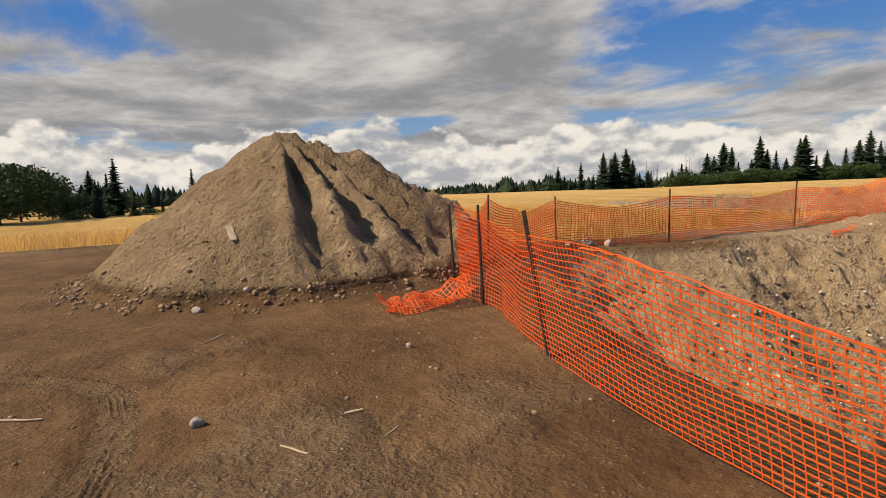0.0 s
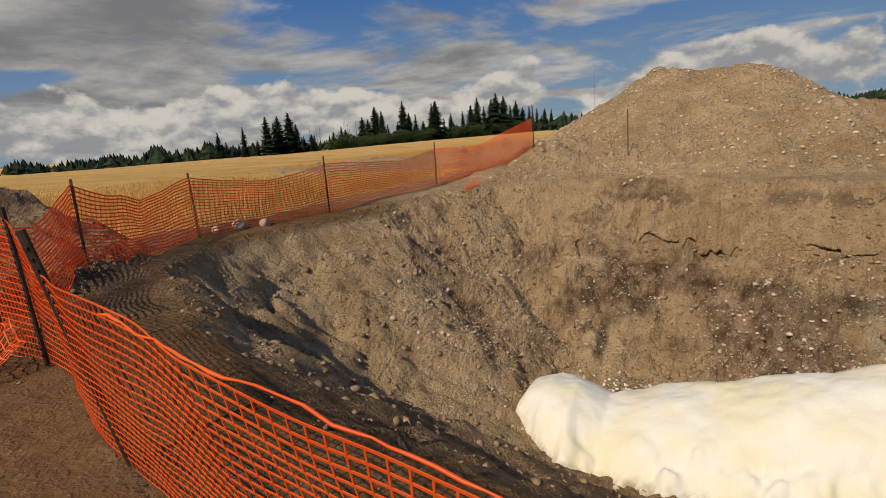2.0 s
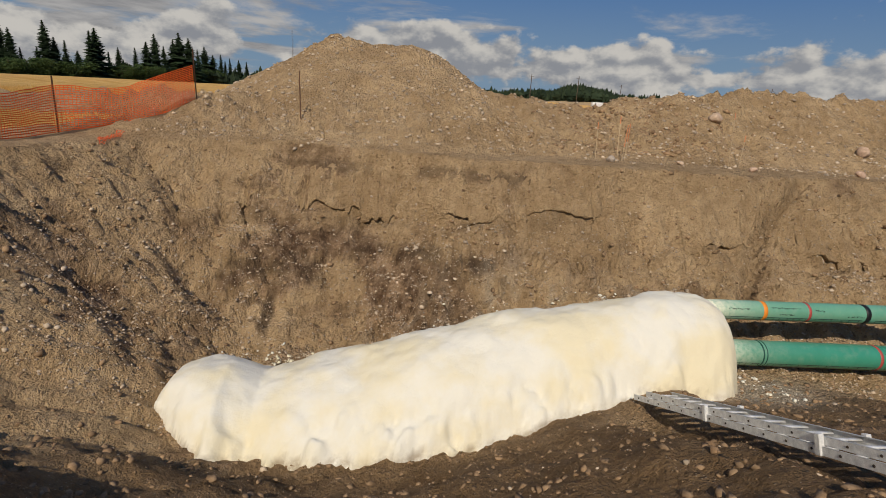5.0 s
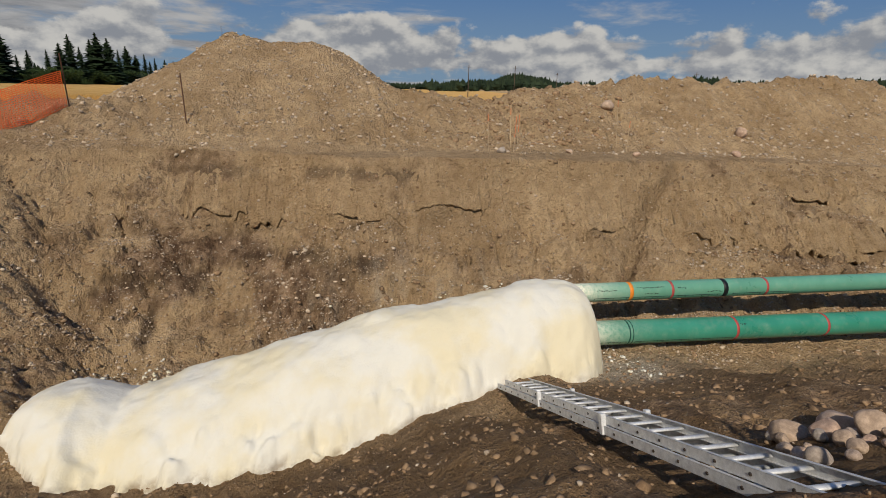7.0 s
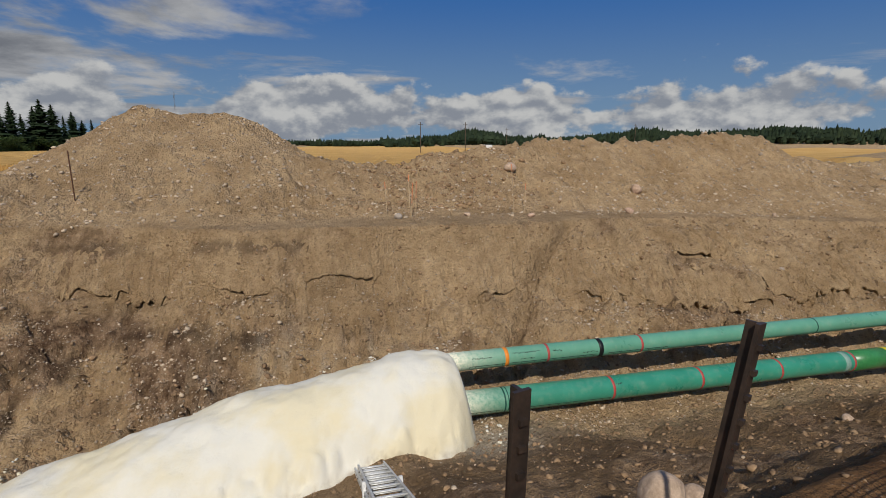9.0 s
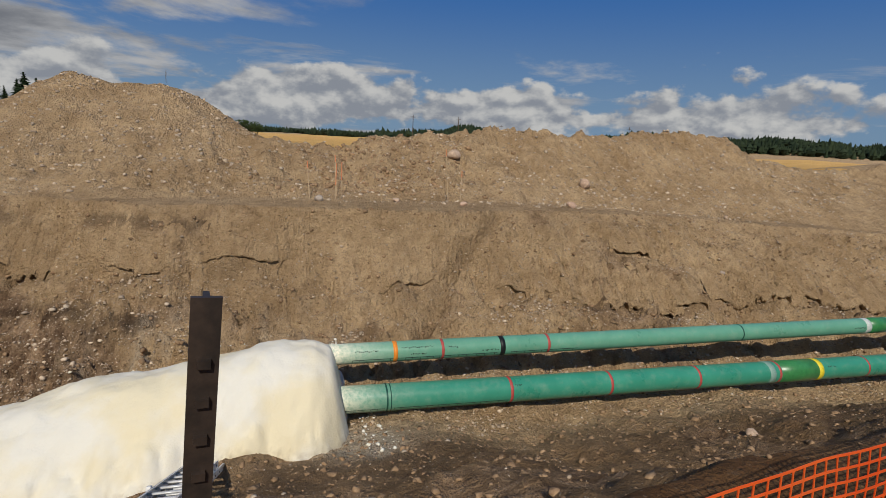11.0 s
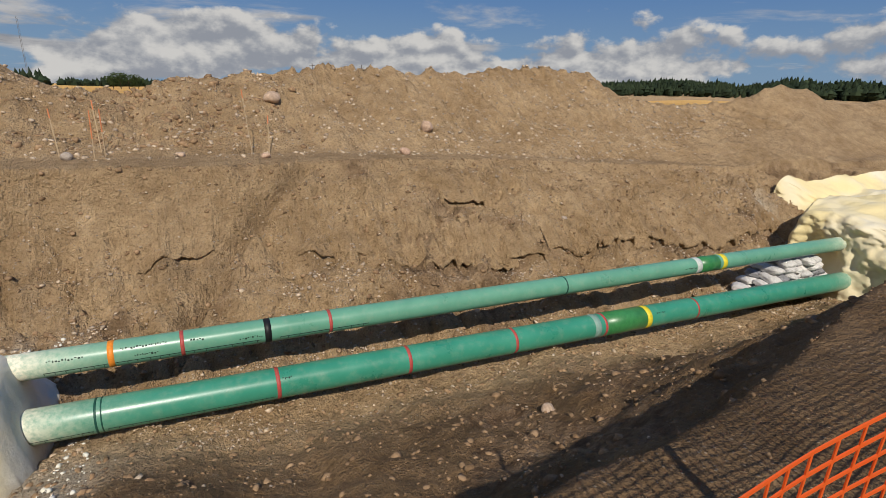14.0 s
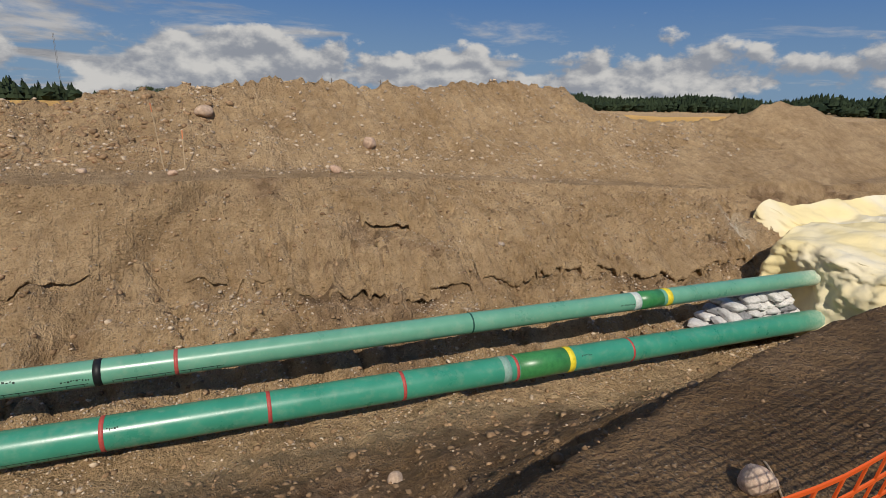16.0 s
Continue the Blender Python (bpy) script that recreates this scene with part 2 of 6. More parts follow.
def net_material():
    m, t, b = material("orange_plastic", 0.45, spec=0.4)
    n = m_noise(t, 1.4, 4, 0.6, m_place(t))
    col = m_mix(t, m_range(t, n, 0.35, 0.65), (0.88, 0.120, 0.018), (0.93, 0.185, 0.035))
    t.links.new(col, b.inputs["Base Color"])
    thin = t.nodes.new("ShaderNodeBsdfTranslucent")
    t.links.new(col, thin.inputs["Color"])
    both = t.nodes.new("ShaderNodeMixShader")
    both.inputs[0].default_value = 0.35
    t.links.new(b.outputs[0], both.inputs[1])
    t.links.new(thin.outputs[0], both.inputs[2])
    t.links.new(both.outputs[0], t.nodes["Material Output"].inputs["Surface"])
    return m


SOIL, CROP, FOAM, NET = soil_material(), crop_material(), foam_material(), net_material()
STONE = stone_material()
PEBBLE = simple_material("pebble", (0.37, 0.285, 0.20), (0.68, 0.57, 0.44), 9.0, 0.85, bump=0.4, depth=0.01, random_tone=0.6)
CLOD = simple_material("soil_clod", (0.19, 0.120, 0.068), (0.40, 0.275, 0.165), 9.0, 0.95, spec=0.1, bump=0.6, depth=0.01, random_tone=0.4)
STEEL = simple_material("dark_steel_post", (0.022, 0.018, 0.015), (0.075, 0.050, 0.036), 14.0, 0.5, spec=0.5, metal=0.35, bump=0.3, depth=0.002)
RUSTED = simple_material("rusty_post", (0.07, 0.035, 0.022), (0.16, 0.075, 0.04), 20.0, 0.7, metal=0.2, bump=0.3, depth=0.002)
LATH = simple_material("wooden_lath", (0.42, 0.30, 0.18), (0.60, 0.46, 0.29), 12.0, 0.8)
TAPE_O = simple_material("orange_flagging", (0.62, 0.20, 0.08), (0.74, 0.30, 0.14), 10.0, 0.6)
ALU = simple_material("aluminium", (0.58, 0.58, 0.57), (0.80, 0.80, 0.78), 18.0, 0.45, metal=0.2, bump=0.15, depth=0.002)
BARK = simple_material("bark", (0.060, 0.045, 0.034), (0.13, 0.10, 0.075), 8.0, 0.95, spec=0.1)
SPRUCE = simple_material("spruce_needles", (0.010, 0.020, 0.010), (0.035, 0.060, 0.024), 1.2, 0.9, spec=0.15, random_tone=0.3)
LEAF = simple_material("broad_leaves", (0.024, 0.050, 0.014), (0.080, 0.125, 0.036), 0.9, 0.8, spec=0.2, random_tone=0.4)
WOODS = simple_material("far_woods", (0.014, 0.026, 0.016), (0.040, 0.058, 0.030), 0.05, 0.95, spec=0.1, random_tone=0.4)


# ---- noise and land ----
def lattice(i, j, seed):
    h = (i * 374761393 + j * 668265263 + seed * 974711) & 0xFFFFFFFF
    h = ((h ^ (h >> 13)) * 1274126177) & 0xFFFFFFFF
    return ((h ^ (h >> 16)) & 0xFFFF) / 32767.5 - 1.0


def vnoise(x, y, seed):
    i, j = np.floor(x).astype(np.int64), np.floor(y).astype(np.int64)
    u, v = x - i, y - j
    u, v = u * u * (3 - 2 * u), v * v * (3 - 2 * v)
    a = lattice(i, j, seed) * (1 - u) + lattice(i + 1, j, seed) * u
    b = lattice(i, j + 1, seed) * (1 - u) + lattice(i + 1, j + 1, seed) * u
    return a * (1 - v) + b * v


def fbm(x, y, scale, octaves, seed, gain=0.5):
    total, amp = 0.0, 1.0
    for k in range(octaves):
        total = total + amp * vnoise(x * scale * 2.03 ** k + 17 * k, y * scale * 2.03 ** k - 9 * k, seed + k)
        amp *= gain
    return total


def smooth(v, lo, hi):
    s = np.clip((v - lo) / (hi - lo), 0, 1)
    return s * s * (3 - 2 * s)


RIM_FAR = [(-7.4, 14.8), (-6.4, 16.4), (-4.9, 16.8), (-2.5, 17.0), (-0.5, 16.5), (2.0, 15.5), (5.0, 15.0), (9.0, 14.8), (14, 15.1), (20, 15.0), (27, 14.8), (70, 14.5)]
RIM_LEFT = [(-5.6, 4.9), (-7.9, 6.4), (-8.7, 8.4), (-8.2, 10.6), (-7.8, 13.0), (-7.4, 14.8)]
RIM_NEAR = [(70, 7.0), (26, 6.4), (19, 6.1), (16.7, 5.9), (14.9, 5.65), (13.4, 5.25), (12.3, 4.95), (10.7, 4.6), (8.0, 4.3), (4.0, 3.75), (-1.0, 3.5), (-3.6, 3.8), (-5.6, 4.9)]


def to_line(x, y, line):
    best = np.full(np.shape(x), 1e9)
    for (ax, ay), (bx, by) in zip(line, line[1:]):
        dx, dy = bx - ax, by - ay
        s = np.clip(((x - ax) * dx + (y - ay) * dy) / (dx * dx + dy * dy), 0, 1)
        best = np.minimum(best, np.hypot(x - ax - s * dx, y - ay - s * dy))
    return best


def inside(x, y):
    ring = RIM_FAR[:-1] + [(70, 14.5)] + RIM_NEAR + RIM_LEFT[1:]
    odd = np.zeros(np.shape(x), bool)
    for (ax, ay), (bx, by) in zip(ring, ring[1:] + ring[:1]):
        if ay != by:
            odd ^= ((ay > y) != (by > y)) & (x < (bx - ax) * (y - ay) / (by - ay) + ax)
    return odd


CREST = [(-30, 0), (1.5, 1.6), (2.8, 1.86), (4.3, 1.70), (5.0, 1.6), (6.2, 1.42), (7.2, 1.5), (8.2, 1.88), (9.2, 1.86), (9.9, 1.92), (10.9, 2.06), (11.6, 2.2), (12.5, 2.43), (13.5, 2.42), (14.3, 2.35), (15.5, 2.28),
         (18.6, 2.35), (20.5, 2.68), (21.7, 2.63), (23.3, 2.55), (24.2, 2.25), (25.4, 1.6), (26.3, 1.5), (29, 1.28), (31, 1.3), (33.3, 1.62), (35.2, 2.15), (37.8, 2.35), (41.9, 1.58), (51.5, 1.9), (60, 1.6), (80, 0)]


def base_level(x, y):
    far = -0.025 * np.clip(-x - 18, 0, 260)
    bench = -0.055 * np.clip(x - 13, 0, 14) * smooth(y, 9, 13)
    apron = -0.13 * np.clip(y - 2.8, 0, 3) * smooth(x, 6, 12) * (1 - smooth(y, 9, 13))
    dist, az = np.hypot(x, y), np.degrees(np.arctan2(x, np.maximum(y, 1e-3)))
    hill = np.interp(az, [-12, 0, 7, 14, 17, 19.2, 22.7, 25.2, 30, 36.8, 42, 46, 50.5, 55, 59, 62, 66, 80], [0, 1, 1, 3, 7, 10, 9, 2, 6, 11, 9.5, 11, 14, 9, 13.5, 12.5, 9, 9])
    hill = hill * smooth(dist, 330, 600) * (y > 0)
    return far + bench + apron + hill


def piles(x, y):
    """Spoil heaps over the level ground."""
    wob = 0.10 * fbm(x, y, 0.8, 4, 31)
    # heap with grooves
    dx, dy = x + 11.0, y - 2.3
    sy = np.where(dy > 0, 0.70, 1.02)
    r = np.sqrt((dx * 0.92) ** 2 + (dy * sy) ** 2 + 0.12)
    ang = np.arctan2(dy, dx)
    groove = 0.25 * np.sin(ang * 22 + 5.5 + 0.9 * vnoise(ang * 3, r * 0.7, 5)) * smooth(r, 0.4, 1.3) * smooth(-r, -3.6, -2.2) * smooth(ang, -0.32, -0.16)
    one = 3.06 - 0.81 * r + groove + wob
    ridge = 2.60 - 0.80 * np.sqrt((dx + 0.4) ** 2 * 0.8 + (np.maximum(np.abs(dy - 1.25) - 0.3, 0)) ** 2 + 0.1) + wob
    one = np.maximum(one, ridge)
    # large heap over the far bench
    dx, dy = x + 2.0, y - 24.6
    r = np.sqrt((dx * np.where(dx > 0, 0.98, 1.0)) ** 2 + (dy * 1.0) ** 2 + 0.9)
    r2 = np.sqrt((np.maximum(np.abs(dx - 1.5) - 0.9, 0)) ** 2 * 0.9 + dy ** 2 + 0.8)
    r = np.minimum(r, r2 + 0.35)
    two = 4.02 - 0.62 * r + wob * 1.3 + 0.05 * fbm(np.arctan2(dy, dx) * 9, r, 0.8, 3, 8)
    # spoil ridge along the far bench
    crest = np.interp(x, *zip(*CREST)) + 0.06 * fbm(x, y * 0, 0.9, 4, 12)
    y0 = 16.7 + 0.25 * fbm(x, x * 0, 0.5, 3, 3)
    rise = np.where(y < 20.6, (y - y0) / 3.9, 1 - (y - 20.6) / 4.5)
    lumps = (0.13 * fbm(x, y, 1.1, 4, 44) - 0.12 * smooth(-np.abs(fbm(x, y * 0.5, 1.5, 3, 45)), -0.2, 0.0)) * smooth(rise, 0, 0.3)
    gullies = 0.16 * np.abs(fbm(x * 2.2 + y * 0.5, y * 0.25, 1.0, 3, 47)) * smooth(rise, 0, 0.4)
    three = np.minimum(crest, crest * rise * 1.02) + lumps - gullies
    three = np.where((x > 2) | (rise < 1.4), three, -9)
    # low heaps of a further dig
    four = 1.9 - 0.45 * np.hypot(x - 62, (y - 40) * 0.9) * 0.5
    return np.maximum.reduce([one, two, three, four])


# slumped shelves on the far wall: distance from the rim, stretch along x, drop of the line
SHELVES = ((1.93, 10.0, 15.9, 0.215, 101), (2.32, 11.4, 15.0, 0.20, 103), (1.12, 13.4, 15.0, 0.30, 105), (1.17, -4.4, 0.4, -0.07, 107), (0.93, 1.1, 3.2, 0.05, 108), (0.70, 3.1, 5.3, -0.10, 109),
           (1.12, 7.1, 8.7, -0.10, 111), (2.42, 16.0, 25.5, 0.01, 113))


def cracks(x, y):
    """For each shelf: the distance below its edge, how far it gapes, and where it runs."""
    d_far = to_line(x, y, RIM_FAR) + 0.18 * fbm(x, y, 0.5, 4, 21)
    for at, x0, x1, fall, seed in SHELVES:
        along = at + fall * (x - (x0 + x1) / 2) + 0.06 * fbm(x, x * 0, 0.5, 2, seed) + 0.03 * fbm(x, x * 0, 1.9, 3, seed + 3)
        wide = 0.45 + 0.55 * smooth(fbm(x, x * 0, 0.9, 3, seed + 5), -0.8, 0.1)
        here = smooth(x, x0, x0 + 0.6) * smooth(-x, -x1, -x1 + 0.6) * (y > 11.3) * (y < 15.6) * smooth(to_line(x, y, RIM_LEFT), 1.2, 2.2)
        yield d_far - along, wide, here


TRACK = [(-1.8, -0.9), (-2.5, -0.5), (-3.1, -0.30), (-3.6, -0.24), (-4.2, -0.25), (-4.7, -0.31), (-5.05, -0.47), (-5.3, -0.72), (-5.7, -1.2), (-6.8, -2.4)]


# drop of the far wall at distances from its rim, station by station along x
FAR_STEPS = [-1, 0, 0.25, 0.5, 1.0, 1.5, 2.0, 2.6, 3.3, 4.3, 6.5]
FAR_WALL = [(-8.0, [0, 0, -0.22, -0.35, -0.65, -0.95, -1.3, -1.75, -2.4, -3.2, -5]),
            (-3.5, [0, 0, -0.28, -0.55, -1.05, -1.55, -1.95, -2.35, -3.1, -3.8, -5]),
            (-1.0, [0, 0, -0.32, -0.7, -1.45, -2.1, -2.75, -3.4, -3.75, -4.1, -5]),
            (4.0, [0, 0, -0.4, -0.85, -1.65, -2.05, -2.35, -2.6, -3.0, -3.6, -5]),
            (6.5, [0, 0, -0.42, -0.9, -1.65, -2.0, -2.3, -2.55, -2.85, -3.4, -5]),
            (10.4, [0, 0, -0.3, -0.55, -1.25, -1.75, -2.0, -2.3, -2.7, -3.3, -5]),
            (13.0, [0, 0, -0.2, -0.35, -0.7, -1.2, -1.8, -2.1, -2.6, -3.2, -5]),
            (16.0, [0, 0, -0.2, -0.3, -0.6, -0.88, -1.3, -1.95, -2.4, -3.1, -5])]


def far_profile(x, d):
    xs = [row[0] for row in FAR_WALL]
    at = np.clip(np.interp(x, xs, np.arange(len(xs))), 0, len(xs) - 1)
    return sum(np.interp(d, FAR_STEPS, row[1]) * np.clip(1 - np.abs(at - k), 0, 1) for k, row in enumerate(FAR_WALL))


def land(x, y, detail=True):
    """Height of the ground at x, y (arrays)."""
    x, y = np.asarray(x, float), np.asarray(y, float)
    base = base_level(x, y)
    near = np.exp(-np.maximum(np.hypot(x - 8, y - 9) - 30, 0) / 15)
    level = base + 0.035 * fbm(x, y, 0.45, 4, 1) * near
    if detail:
        level = level + 0.016 * fbm(x, y, 2.6, 4, 2) * near
    if detail:
        rut = to_line(x, y, TRACK)
        level = level - 0.03 * smooth(-rut, -0.19, -0.11) + 0.02 * smooth(-np.abs(rut - 0.24), -0.09, 0.0)
    heap = np.maximum(level, piles(x, y))
    heap = np.where(heap > level + 1e-6, np.maximum(level, heap), level)
    tumbled = np.where((x < -5) & (y < 12), smooth(y, 1.6, 2.6), 0.0)
    z = heap + ((0.05 + 0.065 * tumbled) * fbm(x, y, 2.4, 4, 6) + (0.03 + 0.055 * tumbled) * fbm(x, y, 7, 3, 7)) * smooth(heap - level, 0.02, 0.25)
    pit = inside(x, y) & (x < 70)
    wx = 0.30 * fbm(x, y, 0.5, 4, 21)
    d_far = to_line(x, y, RIM_FAR) + wx * 0.6
    d_left = to_line(x, y, RIM_LEFT) + wx
    d_near = to_line(x, y, RIM_NEAR) + wx * 0.5
    wall_far = far_profile(x, d_far)
    rills = fbm(x * 2.6, y * 0.35 + x * 0.3, 1.0, 4, 51)
    chunks = fbm(x, y * 1.3, 1.0, 5, 52)
    ridged = np.abs(fbm(x * 1.3 + y * 0.4, y * 0.55, 1.0, 4, 53))
    wall_far = wall_far + (0.13 * rills + 0.17 * chunks - 0.24 * smooth(-ridged, -0.22, 0.0)) * smooth(d_far, 0.1, 0.9)
    wall_left = np.interp(d_left, [-1, 0, 0.4, 1.3, 3.0, 4.8, 7.0], [0.0, 0, -0.25, -1.15, -2.55, -4.0, -5.0])
    rl = fbm(x * 0.35 + y * 0.5, y * 2.0 - x * 0.9, 1.0, 4, 61)
    wall_left = wall_left + (0.16 * rl + 0.11 * chunks - 0.16 * smooth(-ridged, -0.2, 0.0)) * smooth(d_left, 0.2, 1.0)
    gentle = smooth(x, 0.5, 4.0) * (1 - smooth(x, 7.0, 10.0))
    steep_near = smooth(x, 7.0, 10.0)
    n0 = np.interp(d_near, [-1, 0, 4.6, 7], [0, 0, -3.6, -5])
    n1 = np.interp(d_near, [-1, 0, 1.2, 2.3, 5.3, 7], [0, 0, -0.92, -1.5, -2.95, -3.4])
    n2 = np.interp(d_near, [-1, 0, 0.4, 1.9, 3.2, 5.3, 7], [0, 0, -0.5, -1.8, -2.35, -3.12, -3.4])
    n3 = np.interp(d_near, [-1, 0, 0.4, 2.2, 3.0, 4.4, 7], [0, 0, -0.5, -2.35, -2.95, -3.5, -3.9])
    n2 = n2 + (n3 - n2) * smooth(x, 13.0, 18.0)
    wall_near = n0 * (1 - gentle - steep_near) + n1 * gentle + n2 * steep_near
    wall_near = wall_near + (0.12 * fbm(x, y, 0.9, 5, 71) + 0.10 * smooth(x, 8, 10) * fbm(x, y, 2.0, 4, 72) * smooth(-d_near, -2.5, -0.5)) * smooth(d_near, 0.1, 0.8)
    wall_near = wall_near - 0.24 * smooth(-np.abs(x - 4.05), -0.9, -0.35) * smooth(y, 4.0, 4.8) * smooth(-y, -9.2, -8.6)
    floor = np.interp(x, [-6, -3, 0, 5, 9, 16, 26, 70], [-4.25, -4.15, -3.8, -3.2, -3.03, -3.12, -3.26, -3.5]) + 0.10 * fbm(x, y, 0.8, 4, 81)
    deep = np.maximum.reduce([wall_far, wall_left, wall_near, floor])
    if detail:
        wall = smooth(y, 11.2, 12.2) * smooth(d_far, 0.05, 0.4)
        deep = deep + (0.055 + 0.05 * wall) * fbm(x, y, 2.6, 4, 91) + (0.024 + 0.035 * wall) * fbm(x, y * (1 + 0.4 * wall), 8, 3, 92)
        # ledges of the bedded soil
        beds = fbm(x * 0.55, deep * 5.5 + 0.3 * fbm(x, y, 0.8, 3, 95), 1.0, 3, 96)
        deep = deep + 0.10 * wall * beds * smooth(fbm(x, deep, 0.7, 3, 97), -0.5, 0.3)
        scour = np.abs(fbm(x * 0.55 + y * 0.9, y * 2.4 - x * 1.5, 1.0, 3, 93))
        deep = deep - 0.11 * smooth(-scour, -0.10, 0.0) * smooth(d_left, 0.5, 1.5) * (x < 1)
        slide = np.abs(x - np.interp(y, [12.35, 13.44, 13.98, 14.35, 15], [7.9, 8.63, 9.44, 10.12, 10.9]) + 0.15 * fbm(y, y * 0, 1.0, 3, 94))
        deep = deep - 0.30 * smooth(-slide, -0.34, 0.0) * (y > 12.2) * (y < 15)
        for e, wide, here in cracks(x, y):
            deep = deep - here * (0.03 + 0.06 * wide) * smooth(e, -0.10, 0.02) * smooth(-e, -0.28, -0.08)
    lip = np.minimum(to_line(x, y, RIM_FAR), np.minimum(to_line(x, y, RIM_LEFT), to_line(x, y, RIM_NEAR)))
    deep = np.minimum(deep + base * smooth(-deep, -1.5, 0.0), level + 0.02)
    return np.where(pit, deep * smooth(lip, 0, 0.12) + level * (1 - smooth(lip, 0, 0.12)), z)


def ground_at(x, y):
    return float(land(np.array([x]), np.array([y]))[0])


def spread(fine, lo, hi, step, far, growth=1.22):
    mid = list(np.arange(lo, hi + step / 2, step))
    left, right, s = [], [], step
    while (lo - (left[-1] if left else lo)) < far:
        s *= growth
        left.append((left[-1] if left else lo) - s)
    s = step
    while ((right[-1] if right else hi) - hi) < far:
        s *= growth
        right.append((right[-1] if right else hi) + s)
    return np.array(left[::-1] + mid + right)


def mesh_from(name, verts, faces, mats, slots=None, flat=False):
    me = bpy.data.meshes.new(name)
    verts, faces = np.asarray(verts, np.float32), np.asarray(faces, np.int32)
    n, k = faces.shape
    me.vertices.add(len(verts))
    me.vertices.foreach_set("co", verts.ravel())
    me.loops.add(n * k)
    me.loops.foreach_set("vertex_index", faces.ravel())
    me.polygons.add(n)
    me.polygons.foreach_set("loop_start", np.arange(n, dtype=np.int32) * k)
    for mat in mats:
        me.materials.append(mat)
    if slots is not None:
        me.polygons.foreach_set("material_index", np.asarray(slots, np.int32))
    me.update(calc_edges=True)
    me.polygons.foreach_set("use_smooth", np.full(n, not flat))
    return me


def float_attribute(me, name, values):
    me.attributes.new(name, "FLOAT", "POINT").data.foreach_set("value", np.asarray(values, np.float32))


def is_field(x, y):
    """The ripe crop begins past the dug and driven strip."""
    edge = 0.8 * fbm(x, y, 0.3, 3, 111)
    west = (x < -22.5 + edge - 0.1 * y) & (y < 9)
    fence = np.interp(y, [5.6, 8.3, 11.2, 16.6, 19.0], [-8.3, -9.5, -8.7, -8.5, -5.9])
    north_west = (y >= 7) & (y < 21) & (x < fence - 1.3 + 0.4 * edge) & (x < -10.2 + 0.45 * np.clip(y - 9, 0, 9))
    north = (y > 20.3 + 0.4 * edge + np.clip(x + 6, 0, 3) * 1.2) & (x < -4.5)
    east = (y > 27 + edge)
    return west | north_west | north | east


